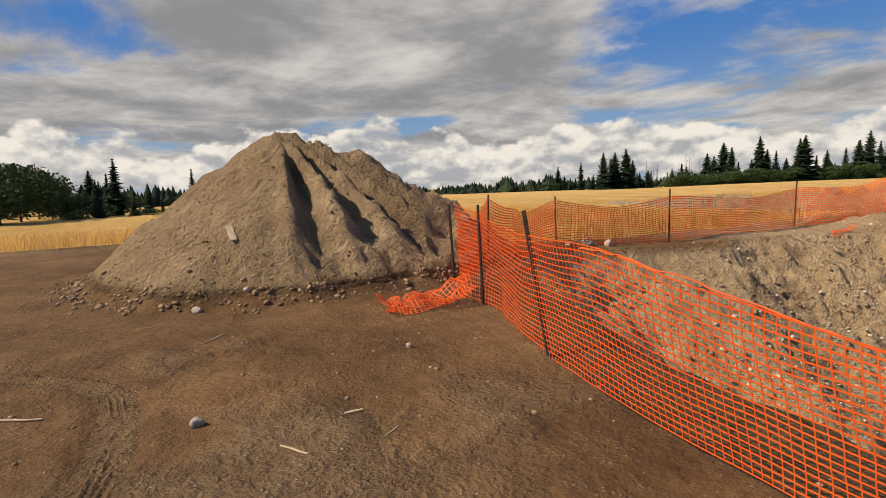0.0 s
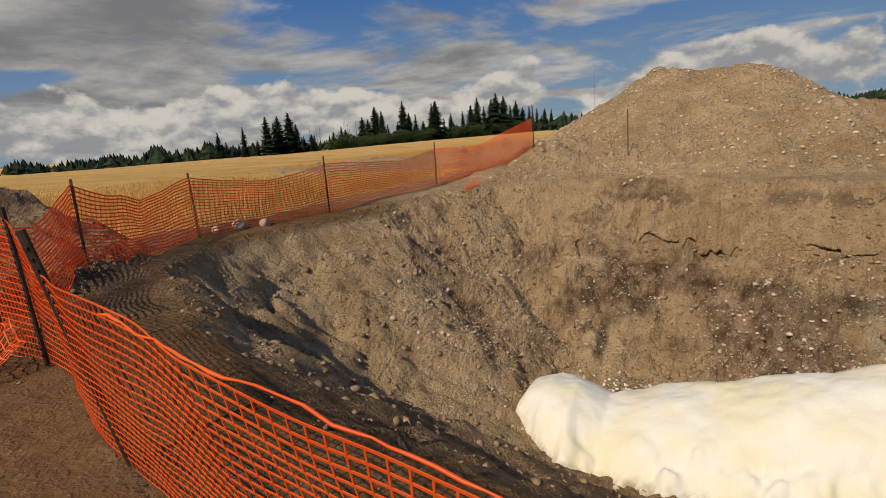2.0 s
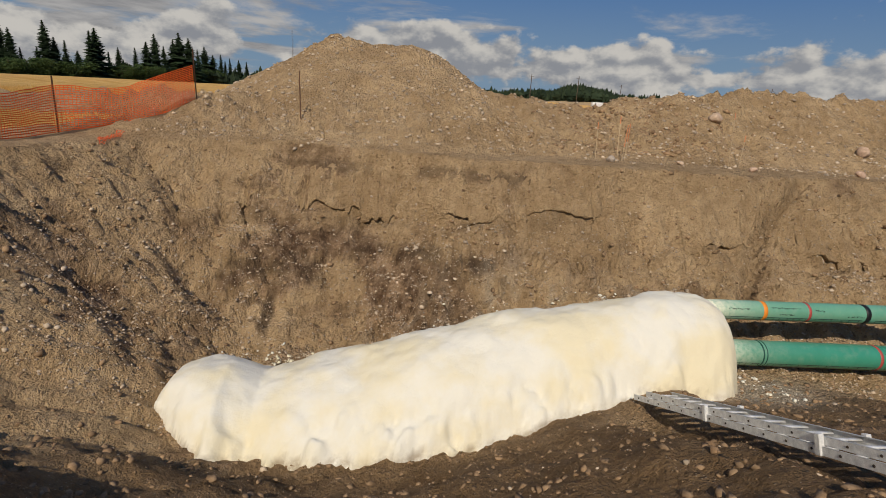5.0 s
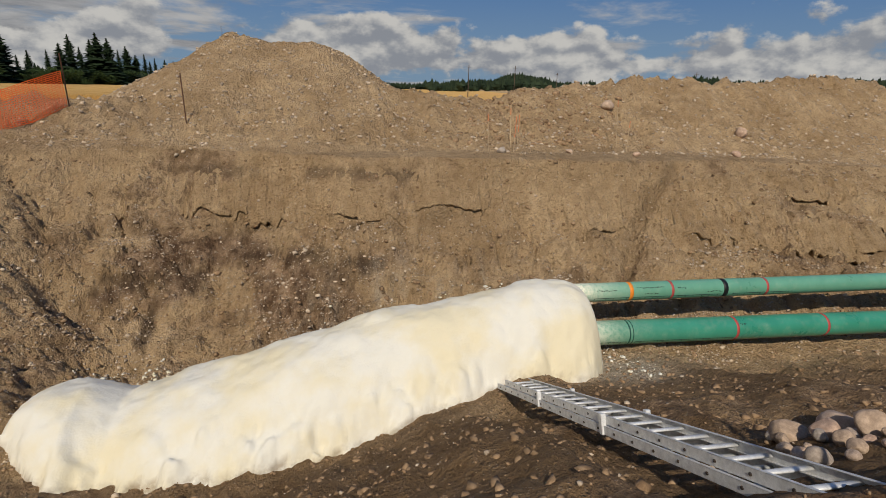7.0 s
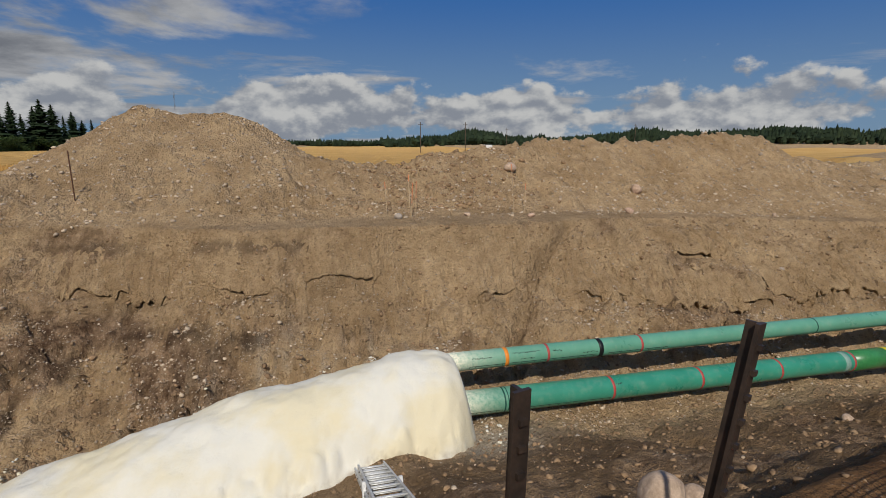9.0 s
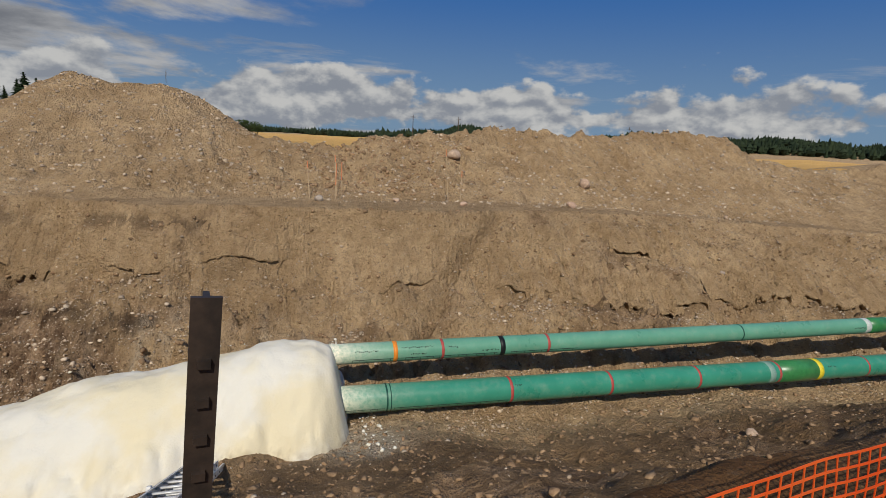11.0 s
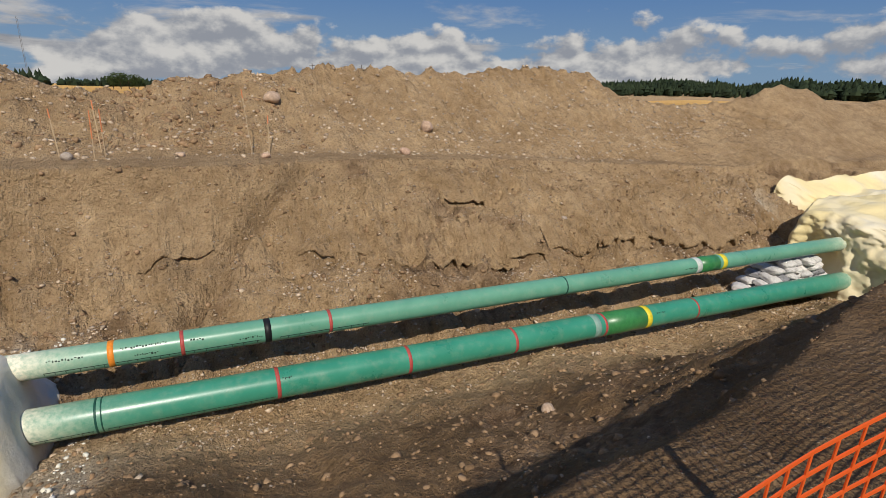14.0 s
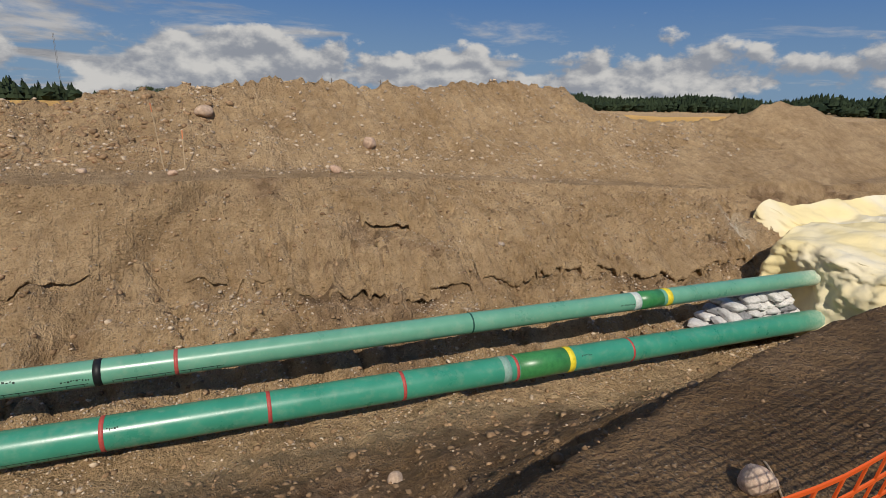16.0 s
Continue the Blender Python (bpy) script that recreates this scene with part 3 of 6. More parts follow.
def build_ground():
    xs = spread(0, -13.5, 33.0, 0.085, 2600)
    ys = np.concatenate([spread(0, -2.0, 10.6, 0.085, 2600)])
    ys = np.concatenate([ys[ys < 10.6], np.arange(10.6, 17.4, 0.05), 17.4 + (spread(0, 0, 7.0, 0.10, 2600) - 0)[spread(0, 0, 7.0, 0.10, 2600) >= 0]])
    gx, gy = np.meshgrid(xs, ys)
    gz = land(gx, gy)
    verts = np.stack([gx, gy, gz], -1).reshape(-1, 3)
    ny, nx = gx.shape
    i = (np.arange(ny - 1)[:, None] * nx + np.arange(nx - 1)).ravel()
    faces = np.stack([i, i + 1, i + nx + 1, i + nx], -1)
    cx, cy = verts[faces].mean(1)[:, 0], verts[faces].mean(1)[:, 1]
    field = is_field(cx, cy) & (verts[faces].mean(1)[:, 2] < 0.4)
    me = mesh_from("ground", verts, faces, [SOIL, CROP], field.astype(int))
    x, y, z = verts.T
    pit = inside(x, y)
    heap = smooth(z - base_level(x, y), 0.1, 0.35)
    heap = heap * np.where((x < -5) & (y < 10), 0.62, 0.88)
    # near slope and floor pulled to topsoil brown, partly painting in their shade
    sub = np.clip(np.where(pit, smooth(-z, 0.02, 0.3) * (1 - 0.72 * smooth(-y, -10.2, -8.2) * smooth(x, -6, -3)), 0) + heap + 0.9 * smooth(y, 11.5, 13.5) + 0.25 * smooth(fbm(x, y, 0.35, 4, 121), 0.1, 0.6), 0, 1)
    sub = np.maximum(sub, 0.30 * smooth(x, 8, 10) * smooth(-x, -24, -20) * smooth(y, 3.4, 3.9) * smooth(-y, -7, -6))
    float_attribute(me, "subsoil", sub)
    band = smooth(-z, 1.7, 2.1) * smooth(z, -3.9, -3.2) * smooth(fbm(x, z * 2.2, 0.7, 4, 122), -0.25, 0.3)
    pockets = np.where(pit & (y > 10.5), band, 0) * smooth(-x, -7, 1) + 0.6 * smooth(fbm(x, y, 0.5, 4, 123), 0.2, 0.6) * pit
    float_attribute(me, "gravelly", np.clip(pockets, 0, 1))
    def seam(x0, x1, z0, z1, seed, soft=0.25):
        wob = 0.22 * fbm(x, z * 2, 1.1, 4, seed)
        patch = smooth(x + wob, x0, x0 + soft) * smooth(-x + wob, -x1, soft - x1) * smooth(z + wob * 0.6, z0, z0 + soft * 0.7) * smooth(-z + wob * 0.5, -z1, soft * 0.6 - z1)
        return patch * (0.35 + 0.65 * smooth(fbm(x * 3, z * 5, 1.0, 4, seed + 2), -0.35, 0.25)) * pit * (y > 10.5)

    dark = 0.7 * seam(-3.95, -1.75, -3.02, -2.42, 124) + 0.7 * seam(-1.3, 2.5, -2.55, -2.05, 134) + 0.5 * seam(0.2, 2.3, -2.8, -2.4, 144)
    dark = dark + 0.5 * smooth(-np.abs(z + 0.43 + 0.10 * fbm(x, x * 0, 0.9, 3, 9)), -0.20, -0.08) * smooth(-np.abs(x - 0.6), -3.8, -2.8) * smooth(fbm(x, x * 0, 0.8, 3, 19), -0.6, -0.1) * pit * (y > 13.6)
    seep = 0.8 * seam(-3.6, -2.1, -4.3, -3.15, 154, 0.35) * smooth(fbm(x * 5, z * 0.5, 1.0, 4, 128), -0.25, 0.3)
    # shade painted into the furrows of the grooved heap
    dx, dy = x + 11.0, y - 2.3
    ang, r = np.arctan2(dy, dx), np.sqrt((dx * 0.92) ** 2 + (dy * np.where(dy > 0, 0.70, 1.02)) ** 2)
    furrow_shade = smooth(-np.sin(ang * 22 + 5.5 + 0.9 * vnoise(ang * 3, r * 0.7, 5)), -0.3, 0.6) * smooth(ang, -0.2, -0.1) * smooth(r, 0.3, 0.9) * (r < 3.7) * (dx > -1)
    slide = np.abs(x - np.interp(y, [12.35, 13.44, 13.98, 14.35, 15], [7.9, 8.63, 9.44, 10.12, 10.9]) + 0.15 * fbm(y, y * 0, 1.0, 3, 94))
    dark = dark + 0.28 * smooth(-slide, -0.36, -0.1) * (y > 12.2) * (y < 14.8) * pit
    # crack shade painted as a dark line under each lip, moist patches below
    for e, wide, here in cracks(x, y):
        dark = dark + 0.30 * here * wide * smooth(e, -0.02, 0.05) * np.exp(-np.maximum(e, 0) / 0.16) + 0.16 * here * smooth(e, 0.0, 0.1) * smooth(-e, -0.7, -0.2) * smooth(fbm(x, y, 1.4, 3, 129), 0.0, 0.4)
    # the heap's flank turned from the sun is painted darker as well
    dark = dark + seep + 0.24 * furrow_shade + 0.12 * smooth(ang, 0.2, 0.9) * (r < 3.7) * (dx > -1) * (np.abs(dy) < 6)
    float_attribute(me, "damp_shade", np.clip(dark, 0, 1))
    from_foam = np.exp(-np.maximum(np.abs(y - 11.95), 0) / (0.16 + 0.62 * np.abs(fbm(x * 1.6, x * 0, 1.0, 4, 126)))) * smooth(x, -1.5, 2.5) * smooth(-x, -6.6, -5.5) * smooth(fbm(x * 2.2, y * 2.2, 1.0, 4, 125), -0.2, 0.6)
    end = np.exp(-np.maximum(np.hypot((x - 6.3), (y - 9.4)) - 0.5, 0) / 0.3)
    right = 0.75 * np.exp(-np.abs(x - 25.0 - 0.12 * (y - 12)) / 0.28) * (y > 11.0) * (y < 13.9) * pit
    float_attribute(me, "dusted", np.clip(from_foam + 0.35 * end + right, 0, 1))
    return tagged(new("ground", me), "brown dug soil round a deep pit with golden field beyond", "ground", kind="structure")


build_ground()


def build_shelf(at, x0, x1, fall, seed):
    """The lip of a slumped shelf: a ragged bank that juts out over the crack below it."""
    xs = np.arange(x0, x1, 0.035)
    ry = np.interp(xs, *zip(*RIM_FAR))
    along = at + fall * (xs - (x0 + x1) / 2) + 0.06 * fbm(xs, xs * 0, 0.5, 2, seed) + 0.03 * fbm(xs, xs * 0, 1.9, 3, seed + 3)
    y = ry - along
    for _ in range(12):
        d = to_line(xs, y, RIM_FAR) + 0.18 * fbm(xs, y, 0.5, 4, 21)
        y = y + 0.7 * (d - along)
    y = np.convolve(np.pad(y, 10, mode="edge"), np.ones(21) / 21, mode="valid")
    size = (0.35 + 0.65 * smooth(fbm(xs, xs * 0, 0.9, 3, seed + 5), -0.7, 0.3)) * smooth(xs, x0, x0 + 0.7) * smooth(-xs, -x1, -x1 + 0.7)
    size = size * (0.6 if x1 < 10 else 0.95)
    rag = 1 + 0.20 * fbm(xs, xs * 0, 3.0, 3, seed + 11)
    rows = []
    for back, out, lift in ((0.75, 0.0, -0.05), (0.45, 0.02, 0.01), (0.20, 0.05, 0.04), (0.05, 0.09, 0.05), (0.0, 0.13, 0.02), (0.0, 0.14, -0.04), (0.0, 0.09, -0.08), (0.0, -0.10, -0.08), (0.0, -0.35, -0.05)):
        yy = y + back - (out * rag if out > 0 else out) * size
        zz = land(xs, y + back, False) + lift * np.maximum(size, 0.25) - 0.05 * (size < 0.05)
        jitter = 0.014 * fbm(xs * 3, yy * 3, 1.0, 3, seed + 13)
        rows.append(np.stack([xs, yy + jitter, zz + jitter], -1))
    verts = np.concatenate(rows)
    n = len(xs)
    i = (np.arange(len(rows) - 1)[:, None] * n + np.arange(n - 1)).ravel()
    me = mesh_from("soil_shelf", verts, np.stack([i, i + n, i + n + 1, i + 1], -1), [SOIL])
    float_attribute(me, "subsoil", np.full(len(verts), 0.95))
    return tagged(new("soil_shelf", me), "ragged lip of slumped soil jutting from the pit wall", "soil ledge", "slumped soil ledges")


for shelf in SHELVES:
    build_shelf(*shelf)


def build_track():
    """A tyre print: a shallow trough pressed smooth, with grooves along it and slanted lugs."""
    pts = np.array(TRACK)
    run = np.r_[0, np.cumsum(np.hypot(*np.diff(pts, axis=0).T))]
    s, w = np.arange(0, run[-1], 0.012), np.linspace(-0.17, 0.17, 44)
    px, py = np.interp(s, run, pts[:, 0]), np.interp(s, run, pts[:, 1])
    for _ in range(40):
        px[1:-1], py[1:-1] = (px[:-2] + 2 * px[1:-1] + px[2:]) / 4, (py[:-2] + 2 * py[1:-1] + py[2:]) / 4
    tx, ty = np.gradient(px), np.gradient(py)
    ln = np.hypot(tx, ty)
    ss, ww = np.meshgrid(s, w, indexing="ij")
    x, y = px[:, None] - (ty / ln)[:, None] * w, py[:, None] + (tx / ln)[:, None] * w
    edge = smooth(np.abs(ww), 0.11, 0.17)
    grooves = np.where(np.abs(np.abs(ww) - 0.045) < 0.009, 0.016, 0.0) + np.where(np.abs(ww) < 0.006, 0.010, 0.0)
    lugs = np.where((np.abs(ww) > 0.06) & (np.sin((ss + 0.5 * np.abs(ww)) * 2 * np.pi / 0.055) > 0.1), 0.011, 0.0)
    worn = smooth(fbm(ss, ww * 3, 1.3, 3, 131), -0.5, 0.1)
    z = land(x, y) + 0.008 * (1 - edge) - 0.012 * edge + (grooves + lugs) * worn * (1 - edge) + 0.004 * fbm(x, y, 14, 3, 132)
    n, m = x.shape
    i = (np.arange(n - 1)[:, None] * m + np.arange(m - 1)).ravel()
    me = mesh_from("tyre_track", np.stack([x, y, z], -1).reshape(-1, 3), np.stack([i, i + m, i + m + 1, i + 1], -1), [SOIL])
    float_attribute(me, "subsoil", np.full(n * m, 0.16))
    return tagged(new("tyre_track", me), "tyre print pressed into the driven brown soil", "tyre track", kind="structure")


build_track()


# ---- making things ----
def thing(name, place, label, category, group="", kind=""):
    ob = new(name)
    ob.empty_display_size = 0.1
    ob.matrix_basis = Matrix.Translation(place)
    return tagged(ob, label, category, group, kind)


def part_mesh(name, me, parent, label=""):
    ob = new(name, me)
    ob.parent = parent
    if label:
        ob["label"] = label
    return ob


def part(name, bm, mat, parent, label="", soft=True):
    me = bpy.data.meshes.new(name)
    bm.normal_update()
    bm.to_mesh(me)
    bm.free()
    me.materials.append(mat)
    me.polygons.foreach_set("use_smooth", np.full(len(me.polygons), soft))
    return part_mesh(name, me, parent, label)


def tube_data(points, radius, sides=12, twist=0.0):
    """Verts and quads of a tube through points; radius a number or a list."""
    pts = np.array(points, float)
    n = len(pts)
    rad = np.broadcast_to(np.asarray(radius, float), (n,))
    tang = np.gradient(pts, axis=0)
    tang /= np.linalg.norm(tang, axis=1)[:, None]
    ref = np.array([0, 0, 1.0]) if abs(tang[0, 2]) < 0.9 else np.array([1.0, 0, 0])
    side = np.cross(tang, ref)
    side /= np.linalg.norm(side, axis=1)[:, None]
    upv = np.cross(side, tang)
    a = np.arange(sides) / sides * 2 * np.pi + twist
    ring = np.cos(a)[None, :, None] * side[:, None] + np.sin(a)[None, :, None] * upv[:, None]
    verts = (pts[:, None] + ring * rad[:, None, None]).reshape(-1, 3)
    i = np.arange(n - 1)[:, None] * sides
    j = np.arange(sides)[None]
    k = (j + 1) % sides
    faces = np.stack([i + j, i + k, i + sides + k, i + sides + j], -1).reshape(-1, 4)
    return verts, faces


def joined(pieces):
    verts, faces, n = [], [], 0
    for v, f in pieces:
        verts.append(v)
        faces.append(np.asarray(f) + n)
        n += len(v)
    return np.concatenate(verts), np.concatenate(faces)


def box_bm(sx, sy, sz, m=None, bevel=0.0):
    bm = bmesh.new()
    bmesh.ops.create_cube(bm, size=1.0, matrix=(m or Matrix()) @ Matrix.Diagonal((sx, sy, sz, 1)))
    if bevel:
        bmesh.ops.bevel(bm, geom=bm.edges[:], offset=bevel, segments=1, affect="EDGES")
    return bm


# ---- pipes ----
def pipe_material(name, dark, pale):
    m, t, b = material(name, 0.32, spec=0.5)
    place = m_place(t)
    n = m_noise(t, 1.6, 6, 0.6, place)
    col = m_mix(t, m_range(t, n, 0.35, 0.65), dark, pale)
    dust = m_math(t, "MULTIPLY", m_range(t, m_noise(t, 6.0, 7, 0.7, place), 0.5, 0.75), 0.22)
    col = m_mix(t, dust, col, (0.40, 0.42, 0.32))
    spray = m_math(t, "MULTIPLY", m_attribute(t, "sprayed"), m_range(t, m_noise(t, 14.0, 6, 0.7, place), 0.2, 0.6))
    col = m_mix(t, spray, col, (0.80, 0.76, 0.60))
    t.links.new(col, b.inputs["Base Color"])
    r = m_math(t, "ADD", m_range(t, n, 0.3, 0.7, 0.24, 0.42), m_math(t, "MULTIPLY", m_attribute(t, "sprayed"), 0.4))
    t.links.new(r, b.inputs["Roughness"])
    m_bump(t, b, m_noise(t, 40.0, 4, 0.6, place), 0.15, 0.004)
    return m


GREEN_A = pipe_material("green_coating_dull", (0.100, 0.280, 0.192), (0.125, 0.330, 0.228))
GREEN_B = pipe_material("green_coating_glossy", (0.030, 0.215, 0.142), (0.042, 0.260, 0.174))
GREEN_PATCH = simple_material("bright_green_patch", (0.030, 0.17, 0.055), (0.050, 0.24, 0.075), 10.0, 0.35, spec=0.5, bump=0.1)
BAND = {"red": (0.42, 0.075, 0.065), "orange": (0.80, 0.26, 0.03), "black": (0.012, 0.013, 0.014), "white": (0.55, 0.60, 0.56), "yellow": (0.75, 0.62, 0.04), "grey_green": (0.22, 0.36, 0.31), "dark_green": (0.012, 0.075, 0.055)}
BAND = {k: simple_material(k + "_band", tuple(0.8 * c for c in v), tuple(1.1 * c for c in v), 25.0, 0.5, bump=0.1) for k, v in BAND.items()}
INK = simple_material("marker_ink", (0.010, 0.022, 0.018), (0.02, 0.04, 0.03), 30.0, 0.6)

# the axis at x = 0, its slant and fall per metre, and the radius
PIPES = {"far": (11.07, -2.045, -0.0345, -0.002, 0.185), "near": (10.63, -2.63, -0.033, -0.0155, 0.237)}


def axis_point(which, x):
    y, z, slant, fall, r = PIPES[which]
    return np.array([x, y + slant * x, z + fall * x])


def ring_mesh(which, x0, x1, grow, mat, a0=0.0, a1=2 * math.pi, name="band"):
    r = PIPES[which][4] + grow
    full = a1 - a0 > 6.2
    count = 40 if full else 14
    a = np.linspace(a0, a1, count + 1)
    prof = [(x0, r - grow - 0.002), (x0 + 0.002, r), (x1 - 0.002, r), (x1, r - grow - 0.002)]
    verts = []
    for x, rr in prof:
        c = axis_point(which, x)
        verts += [(c[0], c[1] + rr * math.cos(t), c[2] + rr * math.sin(t)) for t in a]
    n = count + 1
    faces = [(k * n + i, k * n + i + 1, (k + 1) * n + i + 1, (k + 1) * n + i) for k in range(3) for i in range(count)]
    return mesh_from(name, verts, faces, [mat])


def build_pipe(which, label, mat, spans):
    root = thing("pipe", axis_point(which, 4.0), label, "pipe", "pipes in the trench")
    inv = Matrix.Translation(-Vector(axis_point(which, 4.0)))
    xs = np.arange(5.2, 27.2, 0.1)
    r = PIPES[which][4]
    pts = np.array([axis_point(which, x) for x in xs])
    v, f = tube_data(pts, r, 48)
    me = mesh_from("pipe_body", v, f, [mat])
    grime = np.clip(np.exp(-(v[:, 0] - 6.0) / 0.42) + np.exp((v[:, 0] - 23.9) / 0.35), 0, 1)
    float_attribute(me, "sprayed", grime)
    body = part_mesh("pipe_body", me, root)
    body.matrix_parent_inverse = inv
    for name, x0, x1, grow, m, *arc in spans:
        ob = part_mesh(name, ring_mesh(which, x0, x1, grow, m, *arc, name=name), root, "")
        ob.matrix_parent_inverse = inv
    return root


def marks(which, start, stop, angle, seed):
    """Short strokes of marker pen along the pipe, as a measuring scale."""
    rng = random.Random(seed)
    r = PIPES[which][4]
    out = []
    span = 0.006 / r
    out.append(("marked_line", start, stop, 0.0012, INK, angle - span, angle + span))
    x = start
    while x < stop:
        length = rng.choice((0.12, 0.16, 0.20))
        out.append(("marked_tick", x, x + 0.010, 0.0014, INK, angle, angle + rng.uniform(0.25, 0.34)))
        x += length
    return out


def scribble(which, at, length, angle, seed):
    rng = random.Random(seed)
    x, out = at, []
    while x < at + length:
        w = rng.uniform(0.012, 0.03)
        a = angle + rng.uniform(-0.05, 0.05)
        out.append(("handwritten_stroke", x, x + w, 0.0014, INK, a, a + rng.uniform(0.04, 0.16)))
        x += w + rng.uniform(0.006, 0.018)
    return out


FACE = math.pi  # the side towards the near bank
far_spans = [("orange_band", 6.997, 7.077, 0.003, BAND["orange"]), ("red_band", 7.897, 7.952, 0.003, BAND["red"]), ("black_band", 9.059, 9.159, 0.004, BAND["black"]),
             ("red_band", 10.045, 10.100, 0.003, BAND["red"]), ("weld_seam", 14.720, 14.750, 0.004, BAND["dark_green"]), ("white_band", 18.295, 18.455, 0.003, BAND["white"]),
             ("green_patch", 18.462, 19.042, 0.0025, GREEN_PATCH), ("yellow_band", 19.129, 19.269, 0.004, BAND["yellow"])]
far_spans += marks("far", 6.26, 9.0, FACE + 0.35, 1) + marks("far", 9.28, 10.7, FACE + 0.35, 2)
far_spans += scribble("far", 6.31, 0.4, FACE - 0.55, 3) + scribble("far", 7.16, 0.55, FACE - 0.75, 4) + scribble("far", 7.32, 0.3, FACE - 0.1, 14) + scribble("far", 8.69, 0.32, FACE - 0.1, 5) + scribble("far", 8.03, 0.16, FACE - 0.6, 15) + scribble("far", 17.92, 0.35, FACE - 0.2, 6)
near_spans = [("weld_seam", 6.805, 6.835, 0.005, BAND["dark_green"]), ("weld_seam", 6.878, 6.898, 0.004, BAND["dark_green"]), ("red_band", 9.119, 9.179, 0.003, BAND["red"]),
              ("red_band", 11.228, 11.288, 0.003, BAND["red"]), ("red_band", 13.300, 13.360, 0.003, BAND["red"]), ("grey_band", 15.132, 15.282, 0.003, BAND["grey_green"]),
              ("red_band", 15.381, 15.441, 0.0035, BAND["red"]), ("green_patch", 15.455, 16.575, 0.0025, GREEN_PATCH), ("yellow_band", 16.490, 16.620, 0.004, BAND["yellow"]), ("red_band", 17.952, 18.002, 0.003, BAND["red"])]
near_spans += marks("near", 6.08, 6.78, FACE + 0.45, 7) + marks("near", 6.94, 9.09, FACE + 0.45, 8) + scribble("near", 9.21, 0.14, FACE - 0.8, 9) + scribble("near", 15.7, 0.5, FACE - 0.7, 10) + scribble("near", 16.76, 0.2, FACE - 0.7, 12)
build_pipe("far", "dull green coated steel pipe with coloured bands, above the floor", GREEN_A, far_spans)
build_pipe("near", "glossy green coated steel pipe with red bands, on the soil", GREEN_B, near_spans)


# ---- sprayed foam ----
def build_foam_mound():
    """Hump of foam over both pipes, as a sheet over the ground that sinks below it at its edge."""
    xs, ys = np.arange(-5.0, 6.9, 0.045), np.arange(7.9, 13.2, 0.045)
    gx, gy = np.meshgrid(xs, ys)
    top = np.interp(gx, [-4.2, -3.6, -3.2, -2.7, -2.15, -1.6, -0.5, 0.5, 2.2, 3.2, 4.0, 4.7, 5.6, 6.0], [-3.9, -3.3, -3.08, -3.10, -3.36, -3.2, -2.87, -2.6, -2.18, -2.03, -1.90, -1.74, -1.70, -1.85])
    front = np.interp(gx, [-4, -3.3, -2.7, -1, 0.5, 2, 3.2, 4.2, 5.5, 6.2], [10.2, 9.4, 8.95, 8.8, 8.85, 8.95, 9.1, 9.3, 9.2, 9.6]) + 0.10 * fbm(gx, gy, 1.8, 3, 131)
    back = np.interp(gx, [-4, -3, -2.2, -1, 2, 6], [11.5, 12.0, 11.8, 12.0, 12.15, 11.8]) + 0.16 * fbm(gx, gy * 0.4, 1.6, 4, 132)
    mid = np.interp(gx, [-4, -2, 0, 6], [10.3, 10.5, 10.6, 10.5])
    s = np.where(gy < mid, (mid - gy) / np.maximum(mid - front, 0.1), (gy - mid) / np.maximum(back - mid, 0.1))
    bottom = land(gx, gy, False)
    shape = np.clip(1 - np.clip(s, 0, 2) ** 2.4, -1, 1)
    end = smooth(-gx, -6.28 - 0.10 * fbm(gy, gy * 0, 1.5, 3, 133), -5.85) * smooth(gx, -4.35 + 0.25 * fbm(gy, gy * 0, 1.2, 3, 134), -3.6)
    low = np.minimum(bottom, top - 0.15)
    z = low - 0.12 + (top - low + 0.12) * np.clip(shape, -0.6, 1) * np.sqrt(np.clip(end, 0, 1)) - 0.25 * (1 - np.clip(end, 0, 1))
    rag = smooth(s, 0.55, 1.0)
    z = z + 0.05 * fbm(gx, gy, 1.0, 4, 135) + 0.018 * fbm(gx, gy, 4, 3, 136) + rag * (0.10 * fbm(gx, gy, 3.0, 3, 137) + 0.09 * fbm(gx, gy, 7.0, 3, 138))
    keep = (z > bottom - 0.14)
    verts = np.stack([gx, gy, z], -1).reshape(-1, 3)
    ny, nx = gx.shape
    i = (np.arange(ny - 1)[:, None] * nx + np.arange(nx - 1)).ravel()
    faces = np.stack([i, i + 1, i + nx + 1, i + nx], -1)
    faces = faces[keep.ravel()[faces].any(1)]
    used = np.unique(faces)
    renum = np.zeros(len(verts), int)
    renum[used] = np.arange(len(used))
    me = mesh_from("foam_mound", verts[used], renum[faces], [FOAM])
    edge = (z - bottom).ravel()[used]
    float_attribute(me, "soiled", 0.7 * (1 - smooth(edge, 0.0, 0.10)))
    float_attribute(me, "aged", np.zeros(len(used)))
    return tagged(new("foam_mound", me), "white and pale yellow sprayed foam mound covering both pipes", "foam")


